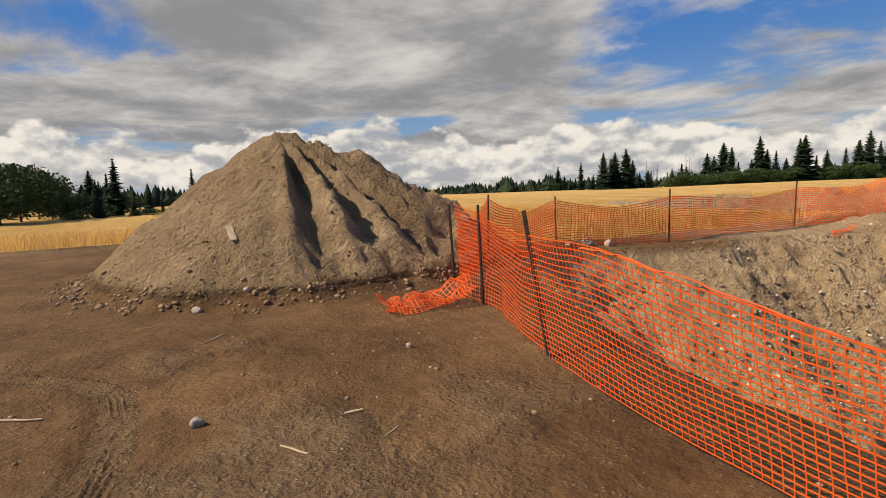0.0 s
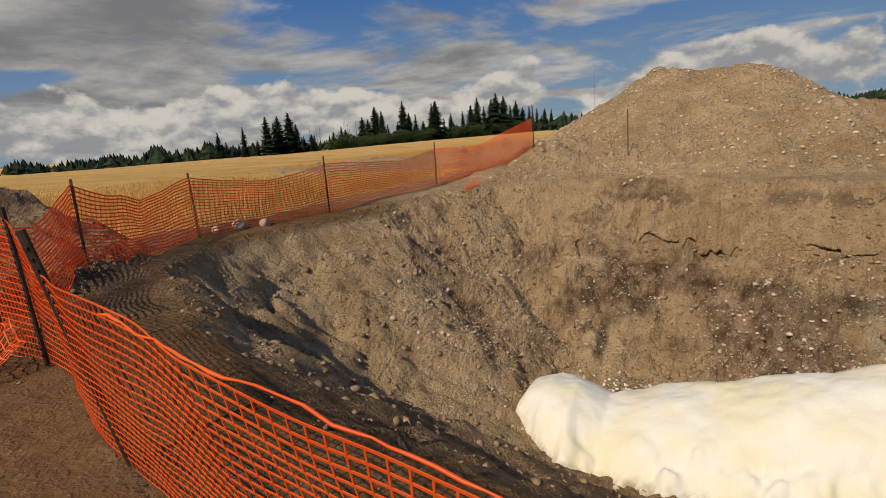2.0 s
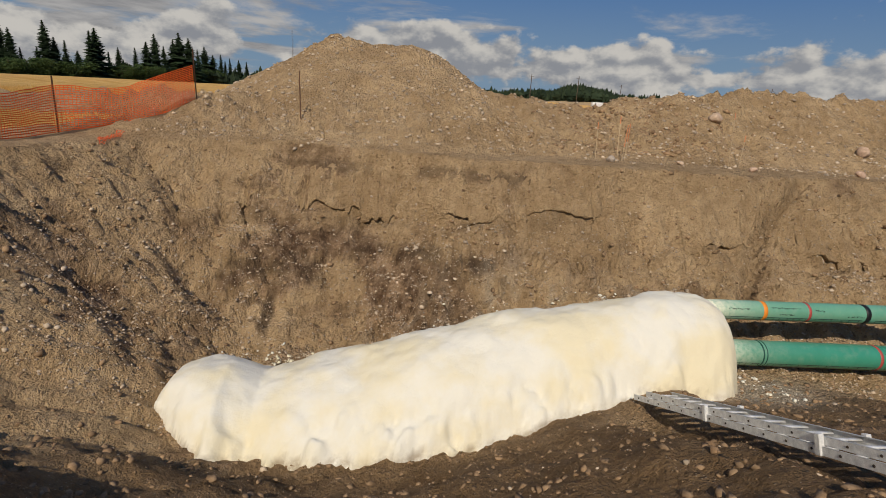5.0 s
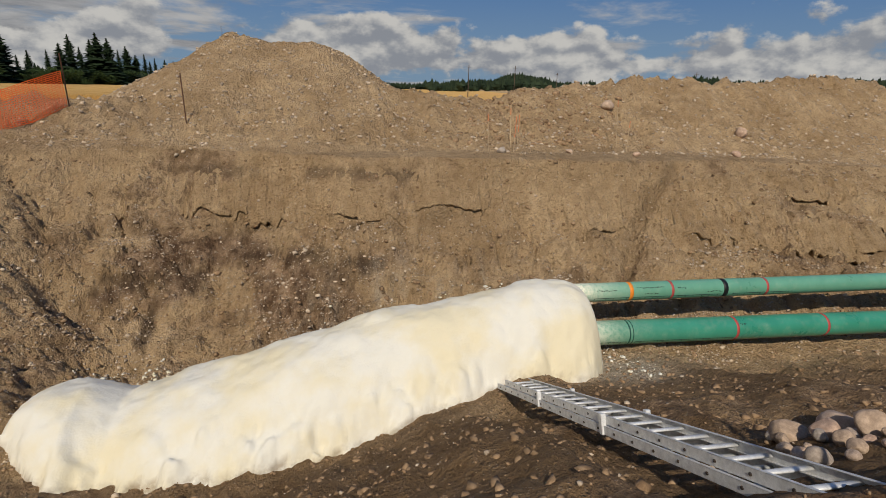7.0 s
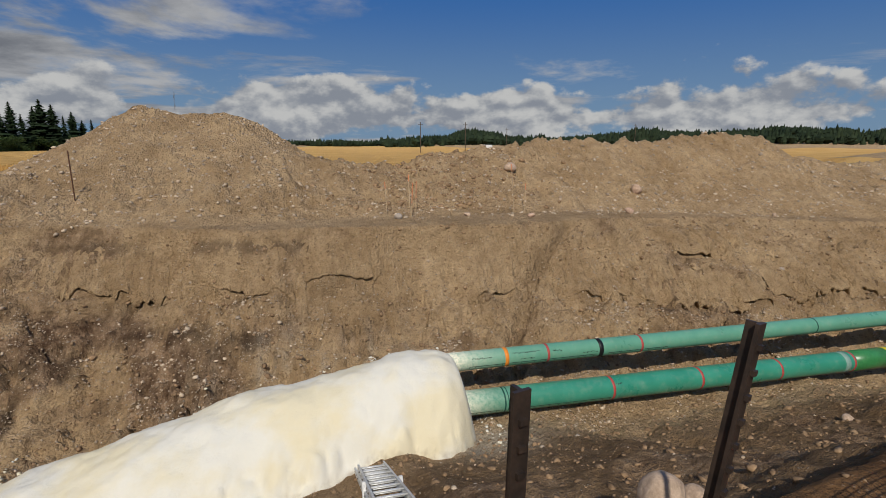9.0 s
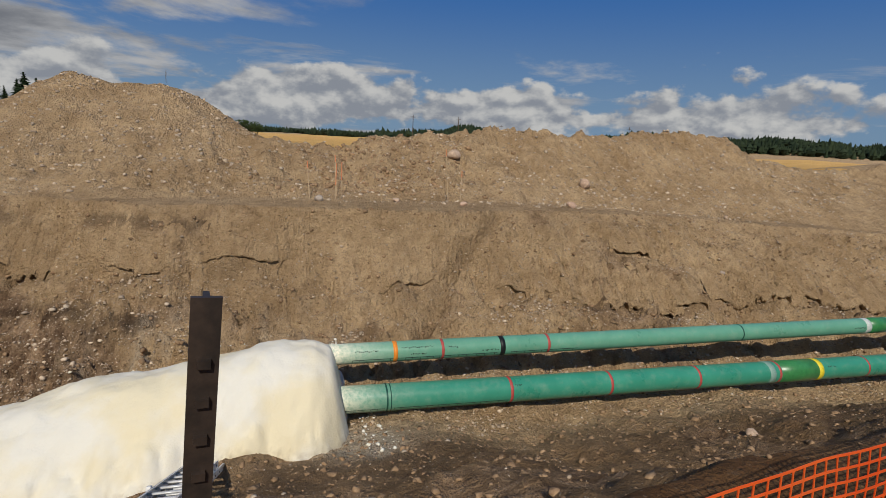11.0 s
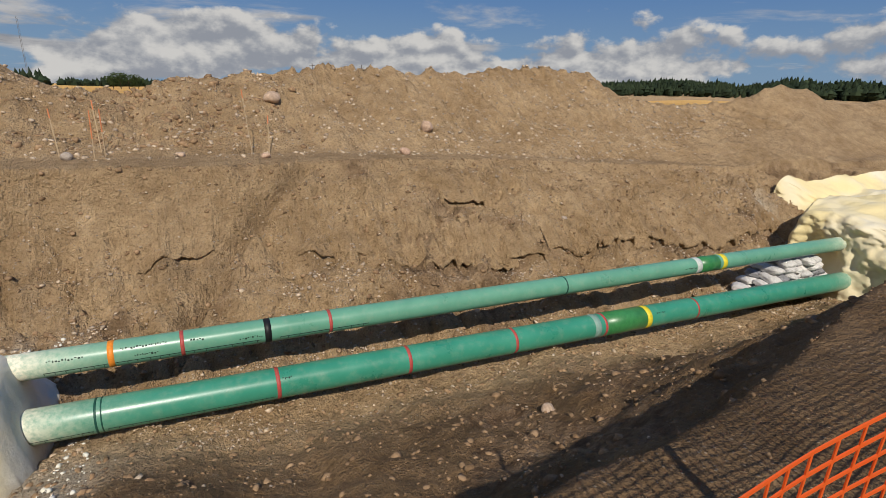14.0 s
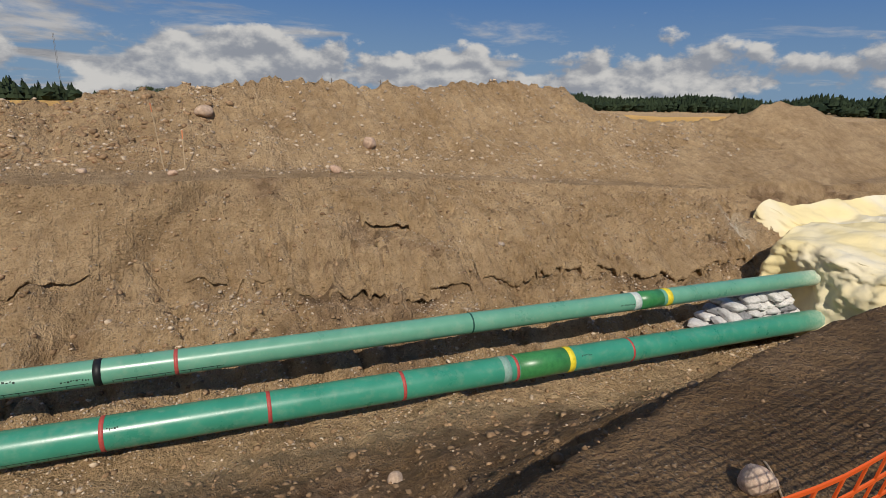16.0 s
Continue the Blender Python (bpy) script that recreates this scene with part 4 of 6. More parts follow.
def build_foam_plug():
    """Yellowed foam that fills the trench where the pipes run in."""
    u, v = np.meshgrid(np.linspace(0, 1, 150), np.linspace(0, 1, 120))
    # u runs from the front skirt up and back over the top, v across the trench
    y = 7.6 + 6.0 * v
    crown = np.interp(v, [0, 0.25, 0.5, 0.72, 0.86, 1.0], [-1.9, -1.45, -1.25, -1.35, -1.5, -1.0])
    face = 23.5 + 2.3 * smooth(v, 0.60, 0.80) + 0.6 * smooth(v, 0.33, 0.0) + 0.5 * fbm(y, y * 0, 0.8, 3, 141)
    rise = np.clip(u / 0.45, 0, 1)
    x = face + 0.75 * smooth(rise, 0.0, 1.0) * rise + np.clip(u - 0.45, 0, 1) * 22
    z = -3.9 + (crown + 3.9) * np.sin(rise * np.pi / 2) ** 0.9 - 0.25 * np.clip(u - 0.45, 0, 1)
    hollow = 0.8 * np.exp(-(((y - 10.75) / 0.55) ** 2 + ((z + 2.5) / 0.45) ** 2))
    x = x + hollow + 0.16 * fbm(y * 1.2, z * 1.2 + x * 0.4, 1.0, 4, 142) + 0.06 * fbm(y, z + x, 4.0, 3, 143)
    z = z + 0.14 * fbm(y, x, 0.9, 4, 144)
    verts = np.stack([x, y, z], -1).reshape(-1, 3)
    ny, nx = u.shape
    i = (np.arange(ny - 1)[:, None] * nx + np.arange(nx - 1)).ravel()
    me = mesh_from("foam_plug", verts, np.stack([i, i + nx, i + nx + 1, i + 1], -1), [FOAM])
    float_attribute(me, "soiled", np.zeros(len(verts)))
    float_attribute(me, "aged", np.clip(0.75 + 0.5 * fbm(verts[:, 0], verts[:, 1], 0.9, 3, 145), 0.3, 1))
    return tagged(new("foam_plug", me), "yellow sprayed foam filling the trench round the pipe ends", "foam")


build_foam_mound()
build_foam_plug()


# ---- safety fence ----
def net_pieces(grid, strand, thick, skip=0.0, seed=1):
    """Strands along both ways of a grid of points, as thin bars with a rectangular section."""
    nu, nv, _ = grid.shape
    du, dv = np.gradient(grid, axis=0), np.gradient(grid, axis=1)
    du /= np.linalg.norm(du, axis=2)[..., None] + 1e-9
    dv /= np.linalg.norm(dv, axis=2)[..., None] + 1e-9
    nrm = np.cross(du, dv)
    nrm /= np.linalg.norm(nrm, axis=2)[..., None] + 1e-9
    verts, faces, base = [], [], 0
    for along, across in ((0, dv * strand[0] / 2), (1, du * strand[1] / 2)):
        corners = np.stack([grid + across + nrm * thick / 2, grid + across - nrm * thick / 2, grid - across - nrm * thick / 2, grid - across + nrm * thick / 2], 2)
        idx = base + np.arange(nu * nv * 4).reshape(nu, nv, 4)
        a, b = (idx[:-1], idx[1:]) if along == 0 else (idx[:, :-1], idx[:, 1:])
        q = np.stack([a, np.roll(a, -1, -1), np.roll(b, -1, -1), b], -1).reshape(-1, 4)
        verts.append(corners.reshape(-1, 3))
        faces.append(q)
        base += nu * nv * 4
    return np.concatenate(verts), np.concatenate(faces)


def path_at(points, s):
    pts = np.array(points, float)
    run = np.r_[0, np.cumsum(np.hypot(*np.diff(pts[:, :2], axis=0).T))]
    return np.stack([np.interp(s, run, pts[:, k]) for k in range(pts.shape[1])], -1), run[-1]


def build_net(line, cell_u, rows, strand, thick, seed, wave=0.05):
    """line: rows of bottom x, y, z, top x, y, z along the fence."""
    total = path_at(line, np.array([0.0]))[1]
    s = np.arange(0, total, cell_u)
    p, _ = path_at(line, s)
    v = np.linspace(0, 1, rows)
    low, high = p[:, None, :3], p[:, None, 3:]
    grid = low + (high - low) * v[None, :, None]
    ss, vv = np.meshgrid(s, v, indexing="ij")
    belly = np.sin(vv * np.pi)
    off = wave * (fbm(ss, vv * 0.6, 0.8, 3, seed) + 0.6 * belly * fbm(ss, vv * 0 + 3, 0.35, 2, seed + 5))
    grid[..., 1] += off
    grid[..., 2] += 0.5 * wave * fbm(ss, vv * 1.5, 0.9, 3, seed + 9) * (vv > 0.02)
    grid[..., 0] += 0.25 * wave * fbm(ss, vv * 2.0, 1.7, 2, seed + 7)
    return net_pieces(grid, strand, thick)


def post_bm(height, wide, foot=0.25):
    """A studded steel T-post along z."""
    bm = bmesh.new()
    t = wide * 0.22
    shape = [(-wide / 2, 0), (wide / 2, 0), (wide / 2, t), (t / 2, t), (t / 2, wide * 0.8), (-t / 2, wide * 0.8), (-t / 2, t), (-wide / 2, t)]
    low = [bm.verts.new((x, y, -foot)) for x, y in shape]
    high = [bm.verts.new((x, y, height)) for x, y in shape]
    for k in range(8):
        bm.faces.new((low[k], low[(k + 1) % 8], high[(k + 1) % 8], high[k]))
    bm.faces.new(high)
    bm.faces.new(low[::-1])
    z = 0.1
    while z < height - 0.05:
        bmesh.ops.create_cube(bm, size=1, matrix=Matrix.Translation((0, -0.004, z)) @ Matrix.Diagonal((wide * 0.45, 0.009, 0.012, 1)))
        z += 0.055
    return bm


def add_post(root, x, y, height, lean_x, lean_y, wide, mat, label="", turn=0.0, name="post"):
    ob = part(name, post_bm(height, wide), mat, root, label, soft=False)
    z = ground_at(x, y) - 0.02
    ob.matrix_basis = Matrix.Translation((x, y, z)) @ pose(0, 0, 0, -lean_y, lean_x, 0) @ pose(0, 0, 0, 0, 0, turn)
    return ob


near_fence = thing("safety_fence", (0, 0, 0), "orange plastic mesh fence sagging on dark steel posts", "fence", "safety fences round the pit")
add_post(near_fence, -6.10, 3.62, 1.33, -3, -1, 0.034, STEEL)
add_post(near_fence, -5.45, 3.66, 1.30, -3, 0, 0.034, STEEL)
add_post(near_fence, -3.42, 3.07, 1.34, -4, -8, 0.040, STEEL, "leaning dark steel post", 20)
add_post(near_fence, 3.56, 2.76, 1.70, 1, 0, 0.040, STEEL, "", 15)
add_post(near_fence, 3.86, 2.74, 1.80, 8, 0, 0.040, STEEL, "leaning dark steel post", 25)
add_post(near_fence, 5.0, 2.88, 1.62, 5, 0, 0.038, STEEL, "leaning dark steel post", 10)
add_post(near_fence, 9.98, 3.32, 1.50, 6, 0, 0.046, STEEL, "leaning dark steel post", 40)
NEAR_LINE = [(-6.06, 3.64, 0.02, -6.12, 3.64, 1.30), (-5.45, 3.68, 0.0, -5.5, 3.62, 1.22), (-4.6, 3.42, 0.0, -4.65, 3.35, 1.10), (-3.45, 3.10, 0.0, -3.50, 2.92, 1.08),
             (-2.7, 2.90, 0.02, -2.72, 2.68, 1.10), (-2.0, 2.77, 0.02, -2.0, 2.52, 1.08), (-1.13, 2.67, 0.02, -1.13, 2.50, 0.93), (-0.4, 2.65, 0.02, -0.45, 2.52, 0.80), (0.8, 2.75, 0.02, 0.8, 2.7, 0.60),
             (2.4, 2.82, 0.02, 2.4, 2.8, 0.52), (3.6, 2.80, 0.0, 3.6, 2.80, 0.55), (4.2, 2.82, 0.0, 4.2, 2.82, 0.66), (5.1, 2.92, 0.0, 5.1, 2.92, 0.84), (6.5, 3.12, 0.0, 6.5, 3.10, 0.92), (8.3, 3.35, 0.0, 8.3, 3.35, 0.90),
             (9.2, 3.45, 0.0, 9.2, 3.42, 1.0), (9.95, 3.42, -0.05, 10.1, 3.36, 1.20), (10.8, 3.48, -0.08, 10.8, 3.40, 1.14), (11.4, 3.50, -0.08, 11.4, 3.42, 1.12), (12.2, 3.54, -0.08, 12.2, 3.44, 1.18), (14.0, 3.7, -0.1, 14.0, 3.6, 1.15), (16.0, 3.9, -0.12, 16.0, 3.85, 1.15)]
v, f = build_net(NEAR_LINE, 0.055, 23, (0.0082, 0.0060), 0.003, 201, 0.05)
part_mesh("netting", mesh_from("netting", v, f, [NET], flat=True), near_fence)
# rolled top edge
tops = path_at(NEAR_LINE, np.arange(3.6, 6.6, 0.05))[0][:, 3:]
tops = tops + 0.012 * np.stack([fbm(tops[:, 0], tops[:, 0] * 0, 6.0, 3, s) for s in (1, 2, 3)], -1)
v, f = tube_data(tops, 0.003 + 0.004 * np.abs(fbm(tops[:, 0], tops[:, 0] * 0, 9.0, 2, 4)), 7)
part_mesh("rolled_edge", mesh_from("rolled_edge", v, f, [NET]), near_fence)

# torn length lying on the soil at the corner
u, w = np.meshgrid(np.linspace(0, 1, 26), np.linspace(0, 1, 24), indexing="ij")
px = -5.42 - 0.75 * u - 0.12 * w + 0.05 * fbm(u * 4, w * 4, 1.0, 3, 211)
py = 3.56 - 1.15 * w + 0.10 * u + 0.05 * fbm(u * 4, w * 4, 1.0, 3, 212)
pz = land(px, py) + 0.02 + 0.10 * np.abs(fbm(u * 3, w * 5, 1.0, 3, 213)) + 0.22 * smooth(w, 0.35, 0.0)
v, f = net_pieces(np.stack([px, py, pz], -1), (0.010, 0.008), 0.003)
part_mesh("fallen_netting", mesh_from("fallen_netting", v, f, [NET], flat=True), near_fence, "crumpled orange mesh lying on soil")

far_fence = thing("safety_fence", (0, 0, 0), "orange plastic mesh fence on rusty posts beside a field", "fence", "safety fences round the pit")
FAR_POSTS = [(-8.3, 5.6, 1.25), (-9.47, 8.3, 1.28), (-8.6, 11.2, 1.36), (-8.5, 16.6, 1.40), (-5.9, 19.0, 1.42), (-2.8, 18.7, 1.42)]
for x, y, h in FAR_POSTS:
    add_post(far_fence, x, y, h, random.uniform(-2, 2), random.uniform(-2, 2), 0.036, RUSTED, "", random.uniform(0, 90))
line = []
for (ax, ay, _), (bx, by, _) in zip([(-6.15, 3.65, 0)] + FAR_POSTS[:5], FAR_POSTS[:5]):
    for k in range(4):
        s = k / 4
        x, y = ax + (bx - ax) * s, ay + (by - ay) * s
        z = ground_at(x, y)
        sag = 0.22 * math.sin(s * math.pi)
        line.append((x, y, z + 0.03, x, y, z + 1.18 - sag))
x, y, _ = FAR_POSTS[4]
line.append((x, y, ground_at(x, y) + 0.03, x, y, ground_at(x, y) + 0.9))
v, f = build_net(line, 0.085, 20, (0.019, 0.014), 0.003, 221, 0.09)
part_mesh("netting", mesh_from("netting", v, f, [NET], flat=True), far_fence)
# a torn tail hanging into the pit
u, w = np.meshgrid(np.linspace(0, 1, 7), np.linspace(0, 1, 16), indexing="ij")
px = -7.2 + 0.28 * u * (1 - 0.6 * w) + 0.22 * w + 0.05 * fbm(u * 3, w * 5, 1.0, 2, 214)
py = 16.75 - 1.3 * w + 0.05 * fbm(u * 3, w * 5, 1.0, 2, 215)
v, f = net_pieces(np.stack([px, py, land(px, py) + 0.04 + 0.05 * np.abs(fbm(u * 5, w * 9, 1.0, 2, 216))], -1), (0.014, 0.011), 0.003)
part_mesh("torn_netting", mesh_from("torn_netting", v, f, [NET], flat=True), far_fence)


# ---- survey laths ----
def build_lath(x, y, height, lean_x, lean_y, painted):
    root = thing("survey_lath", (x, y, ground_at(x, y)), "thin wooden survey lath with orange top beside the spoil bank", "stake", "survey laths on the far bench")
    root.matrix_basis = Matrix.Translation((x, y, ground_at(x, y) - 0.02)) @ pose(0, 0, 0, -lean_y, lean_x, 0) @ pose(0, 0, 0, 0, 0, random.uniform(-40, 40))
    bm = box_bm(0.022, 0.009, height + 0.15, Matrix.Translation((0, 0, (height - 0.15) / 2)), 0.002)
    part("lath", bm, LATH, root, soft=False)
    bm = box_bm(0.024, 0.011, painted, Matrix.Translation((0, 0, height - painted / 2 + 0.003)), 0.002)
    part("painted_top", bm, TAPE_O, root, "orange painted top", soft=False)
    return root


for x, y, h, lx, ly, p in ((6.42, 16.43, 1.02, 2, 0, 0.6), (6.60, 16.65, 1.05, 1, 0, 0.5), (6.50, 16.95, 1.15, -2, 2, 0.2), (5.75, 16.7, 1.05, -3, 0, 0.2), (9.68, 16.46, 1.55, -5, 0, 0.2), (10.1, 16.6, 0.95, 1, 1, 0.2)):
    build_lath(x, y, h, lx, ly, p)


# ---- ladder ----
def build_ladder():
    foot, head = Vector((4.08, 9.10, -2.83)), Vector((3.90, 3.35, -0.01))
    length = (head - foot).length
    along = (head - foot).normalized()
    across = along.cross(Vector((0, 0, 1))).normalized()
    upv = across.cross(along).normalized()
    m = Matrix((across, along, upv)).transposed().to_4x4()
    root = thing("extension_ladder", foot, "aluminium extension ladder, two sections, lying down the soil slope", "ladder")
    root.matrix_basis = Matrix.Translation(foot) @ m
    for name, lift, wide, start, stop in (("base_section", 0.0, 0.46, 0.0, length - 0.25), ("fly_section", 0.085, 0.40, 0.35, length)):
        bm = bmesh.new()
        bmesh.ops.create_cube(bm, size=0.001, matrix=Matrix.Translation((wide / 2, start, lift)))
        sec = part(name, bm, ALU, root)
        for side in (-1, 1):
            bm = box_bm(0.004, stop - start, 0.078, Matrix.Translation((side * wide / 2, (start + stop) / 2, lift)))
            for edge in (-1, 1):
                bmesh.ops.create_cube(bm, size=1, matrix=Matrix.Translation((side * (wide / 2 - 0.012), (start + stop) / 2, lift + edge * 0.037)) @ Matrix.Diagonal((0.028, stop - start, 0.004, 1)))
            part("rail", bm, ALU, sec, soft=False)
        y = start + 0.16
        while y < stop - 0.1:
            bm = bmesh.new()
            bmesh.ops.create_cone(bm, cap_ends=True, segments=10, radius1=0.019, radius2=0.019, depth=wide - 0.006, matrix=Matrix.Translation((0, y, lift)) @ Matrix.Rotation(math.pi / 2, 4, "Y") @ Matrix.Diagonal((0.75, 1.7, 1, 1)))
            part("rung", bm, ALU, sec)
            for side in (-1, 1):
                bm = bmesh.new()
                bmesh.ops.create_cone(bm, cap_ends=True, segments=10, radius1=0.013, radius2=0.011, depth=0.008, matrix=Matrix.Translation((side * (wide / 2 + 0.004), y, lift)) @ Matrix.Rotation(math.pi / 2, 4, "Y"))
                part("rung_rivet", bm, STEEL, sec)
            y += 0.305
    for y in (1.9, 3.6):
        for side in (-1, 1):
            bm = box_bm(0.05, 0.06, 0.19, Matrix.Translation((side * 0.225, y, 0.05)), 0.006)
            part("bracket", bm, ALU, root, soft=False)
    return root


build_ladder()


# ---- stones ----
def rock_bm(seed, sub=3, flat=0.75, rough=0.22):
    rng = random.Random(seed)
    bm = bmesh.new()
    bmesh.ops.create_icosphere(bm, subdivisions=sub, radius=0.5)
    off = Vector((rng.uniform(0, 50), rng.uniform(0, 50), rng.uniform(0, 50)))
    cuts = [(Vector((rng.gauss(0, 1), rng.gauss(0, 1), rng.gauss(0, 1))).normalized(), rng.uniform(0.30, 0.42)) for _ in range(7)]
    for v in bm.verts:
        p = v.co.copy()
        for n, d in cuts:
            over = p.dot(n) - d
            if over > 0:
                p -= n * over * 0.85
        p *= 1 + rough * 0.4 * noise.noise(p * 2.4 + off) + rough * 0.15 * noise.noise(p * 7 + off)
        p.z *= flat
        v.co = p
    return bm


ROCKS = []
for k in range(7):
    bm = rock_bm(300 + k, 3, random.uniform(0.65, 0.9))
    me = bpy.data.meshes.new("rock")
    bm.to_mesh(me)
    bm.free()
    me.materials.append(STONE)
    me.polygons.foreach_set("use_smooth", np.ones(len(me.polygons), bool))
    ROCKS.append(me)


def place_rock(name, x, y, size, label, category, group="", k=0, sink=0.25, z=None, tall=1.0):
    ob = new(name, ROCKS[k % len(ROCKS)])
    g = ground_at(x, y) if z is None else z
    ob.matrix_basis = Matrix.Translation((x, y, g + size * (0.38 * tall - sink * 0.5))) @ pose(0, 0, 0, random.uniform(-15, 15), random.uniform(-15, 15), random.uniform(0, 360)) @ Matrix.Diagonal((size, size * random.uniform(0.75, 0.95), size * tall, 1))
    return tagged(ob, label, category, group)


rng = random.Random(77)
BIG = [(5.40, 5.08, 0.36, "largest pale angular boulder on top of the rock heap"), (4.95, 5.16, 0.27, "upright pale boulder in the rock heap"), (5.30, 4.81, 0.31, "rounded tan boulder in the rock heap"),
       (5.65, 4.66, 0.38, "flat-faced pale boulder in the rock heap"), (5.05, 4.94, 0.26, "rounded grey boulder in the rock heap"), (5.90, 5.01, 0.28, "tan boulder at the edge of the rock heap"), (5.95, 4.68, 0.28, "brown boulder at the edge of the rock heap")]
for k, (x, y, size, label) in enumerate(BIG):
    place_rock("boulder", x, y, size, label, "boulder", "boulders in the rock heap", k, 0.2, tall=1.15)
heap = []
while len(heap) < 46:
    x, y = rng.gauss(4.95, 0.5), rng.gauss(4.9, 0.28)
    size = rng.choice((0.09, 0.10, 0.12, 0.14, 0.16, 0.19))
    if 4.4 < x < 6.2 and 4.3 < y < 5.4 and all(math.hypot(x - a, y - b) > 0.42 * (size + c) for a, b, c in heap):
        heap.append((x, y, size))
        place_rock("fieldstone", x, y, size, "rounded fieldstone in the rock heap beside the ladder", "stone", "fieldstones in the rock heap", rng.randrange(7), 0.2)
for x, y, size, label in ((5.97, 16.15, 0.26, "pale stone lying on the far bench"), (10.58, 18.93, 0.50, "large pale boulder half buried in the spoil bank"), (13.55, 16.08, 0.30, "pale stone at the foot of the spoil bank"),
                          (12.52, 7.97, 0.24, "pale flat stone on the trench floor"), (14.83, 17.5, 0.46, "tan boulder half buried in the spoil bank"), (16.87, 13.27, 0.22, "pale stone stuck in the pit wall"),
                          (-9.3, 9.15, 0.34, "pale flat slab at the pit rim"), (-9.0, 9.55, 0.26, "pale stone at the pit rim"), (-9.6, 8.8, 0.22, "pale stone at the pit rim"), (-3.68, 0.25, 0.105, "pale flat stone on driven soil"),
                          (-7.45, 0.40, 0.15, "pale stone at the foot of the soil heap"), (-7.5, 1.05, 0.11, "stone at the foot of the soil heap"), (13.27, 4.42, 0.21, "rough soil-covered stone behind the fence"), (9.9, 15.7, 0.22, "stone on the far bench"), (8.1, 16.3, 0.22, "pale stone at the foot of the spoil bank"), (19.4, 15.9, 0.2, "pale stone at the foot of the spoil bank"), (-4.3, 2.1, 0.07, "small stone on driven soil")):
    place_rock("rock", x, y, size, label, "rock", "", rng.randrange(7), 0.3)

ICO = bmesh.new()
bmesh.ops.create_icosphere(ICO, subdivisions=1, radius=0.5)
ICO_V = np.array([v.co[:] for v in ICO.verts])
ICO_F = np.array([[v.index for v in f.verts] for f in ICO.faces])
ICO.free()


def strewn(name, xs, ys, sizes, mat, label, category, seed, sink=0.2, flat=0.7):
    g = np.random.default_rng(seed)
    n = len(xs)
    zs = land(xs, ys)
    bumpy = ICO_V[None] * (1 + 0.28 * g.standard_normal((n, len(ICO_V), 1)).clip(-1.5, 1.5))
    a, b = g.uniform(0, 2 * np.pi, n), g.uniform(-0.5, 0.5, n)
    scale = np.stack([sizes, sizes * g.uniform(0.6, 1.0, n), sizes * flat * g.uniform(0.7, 1.1, n)], -1)
    p = bumpy * scale[:, None]
    y, z = p[..., 1] * np.cos(b)[:, None] - p[..., 2] * np.sin(b)[:, None], p[..., 1] * np.sin(b)[:, None] + p[..., 2] * np.cos(b)[:, None]
    x = p[..., 0]
    x, y = x * np.cos(a)[:, None] - y * np.sin(a)[:, None], x * np.sin(a)[:, None] + y * np.cos(a)[:, None]
    verts = np.stack([x + xs[:, None], y + ys[:, None], z + (zs + sizes * (0.25 - sink))[:, None]], -1).reshape(-1, 3)
    faces = (ICO_F[None] + (np.arange(n) * len(ICO_V))[:, None, None]).reshape(-1, 3)
    return tagged(new(name, mesh_from(name, verts, faces, [mat])), label, category, kind="stuff")


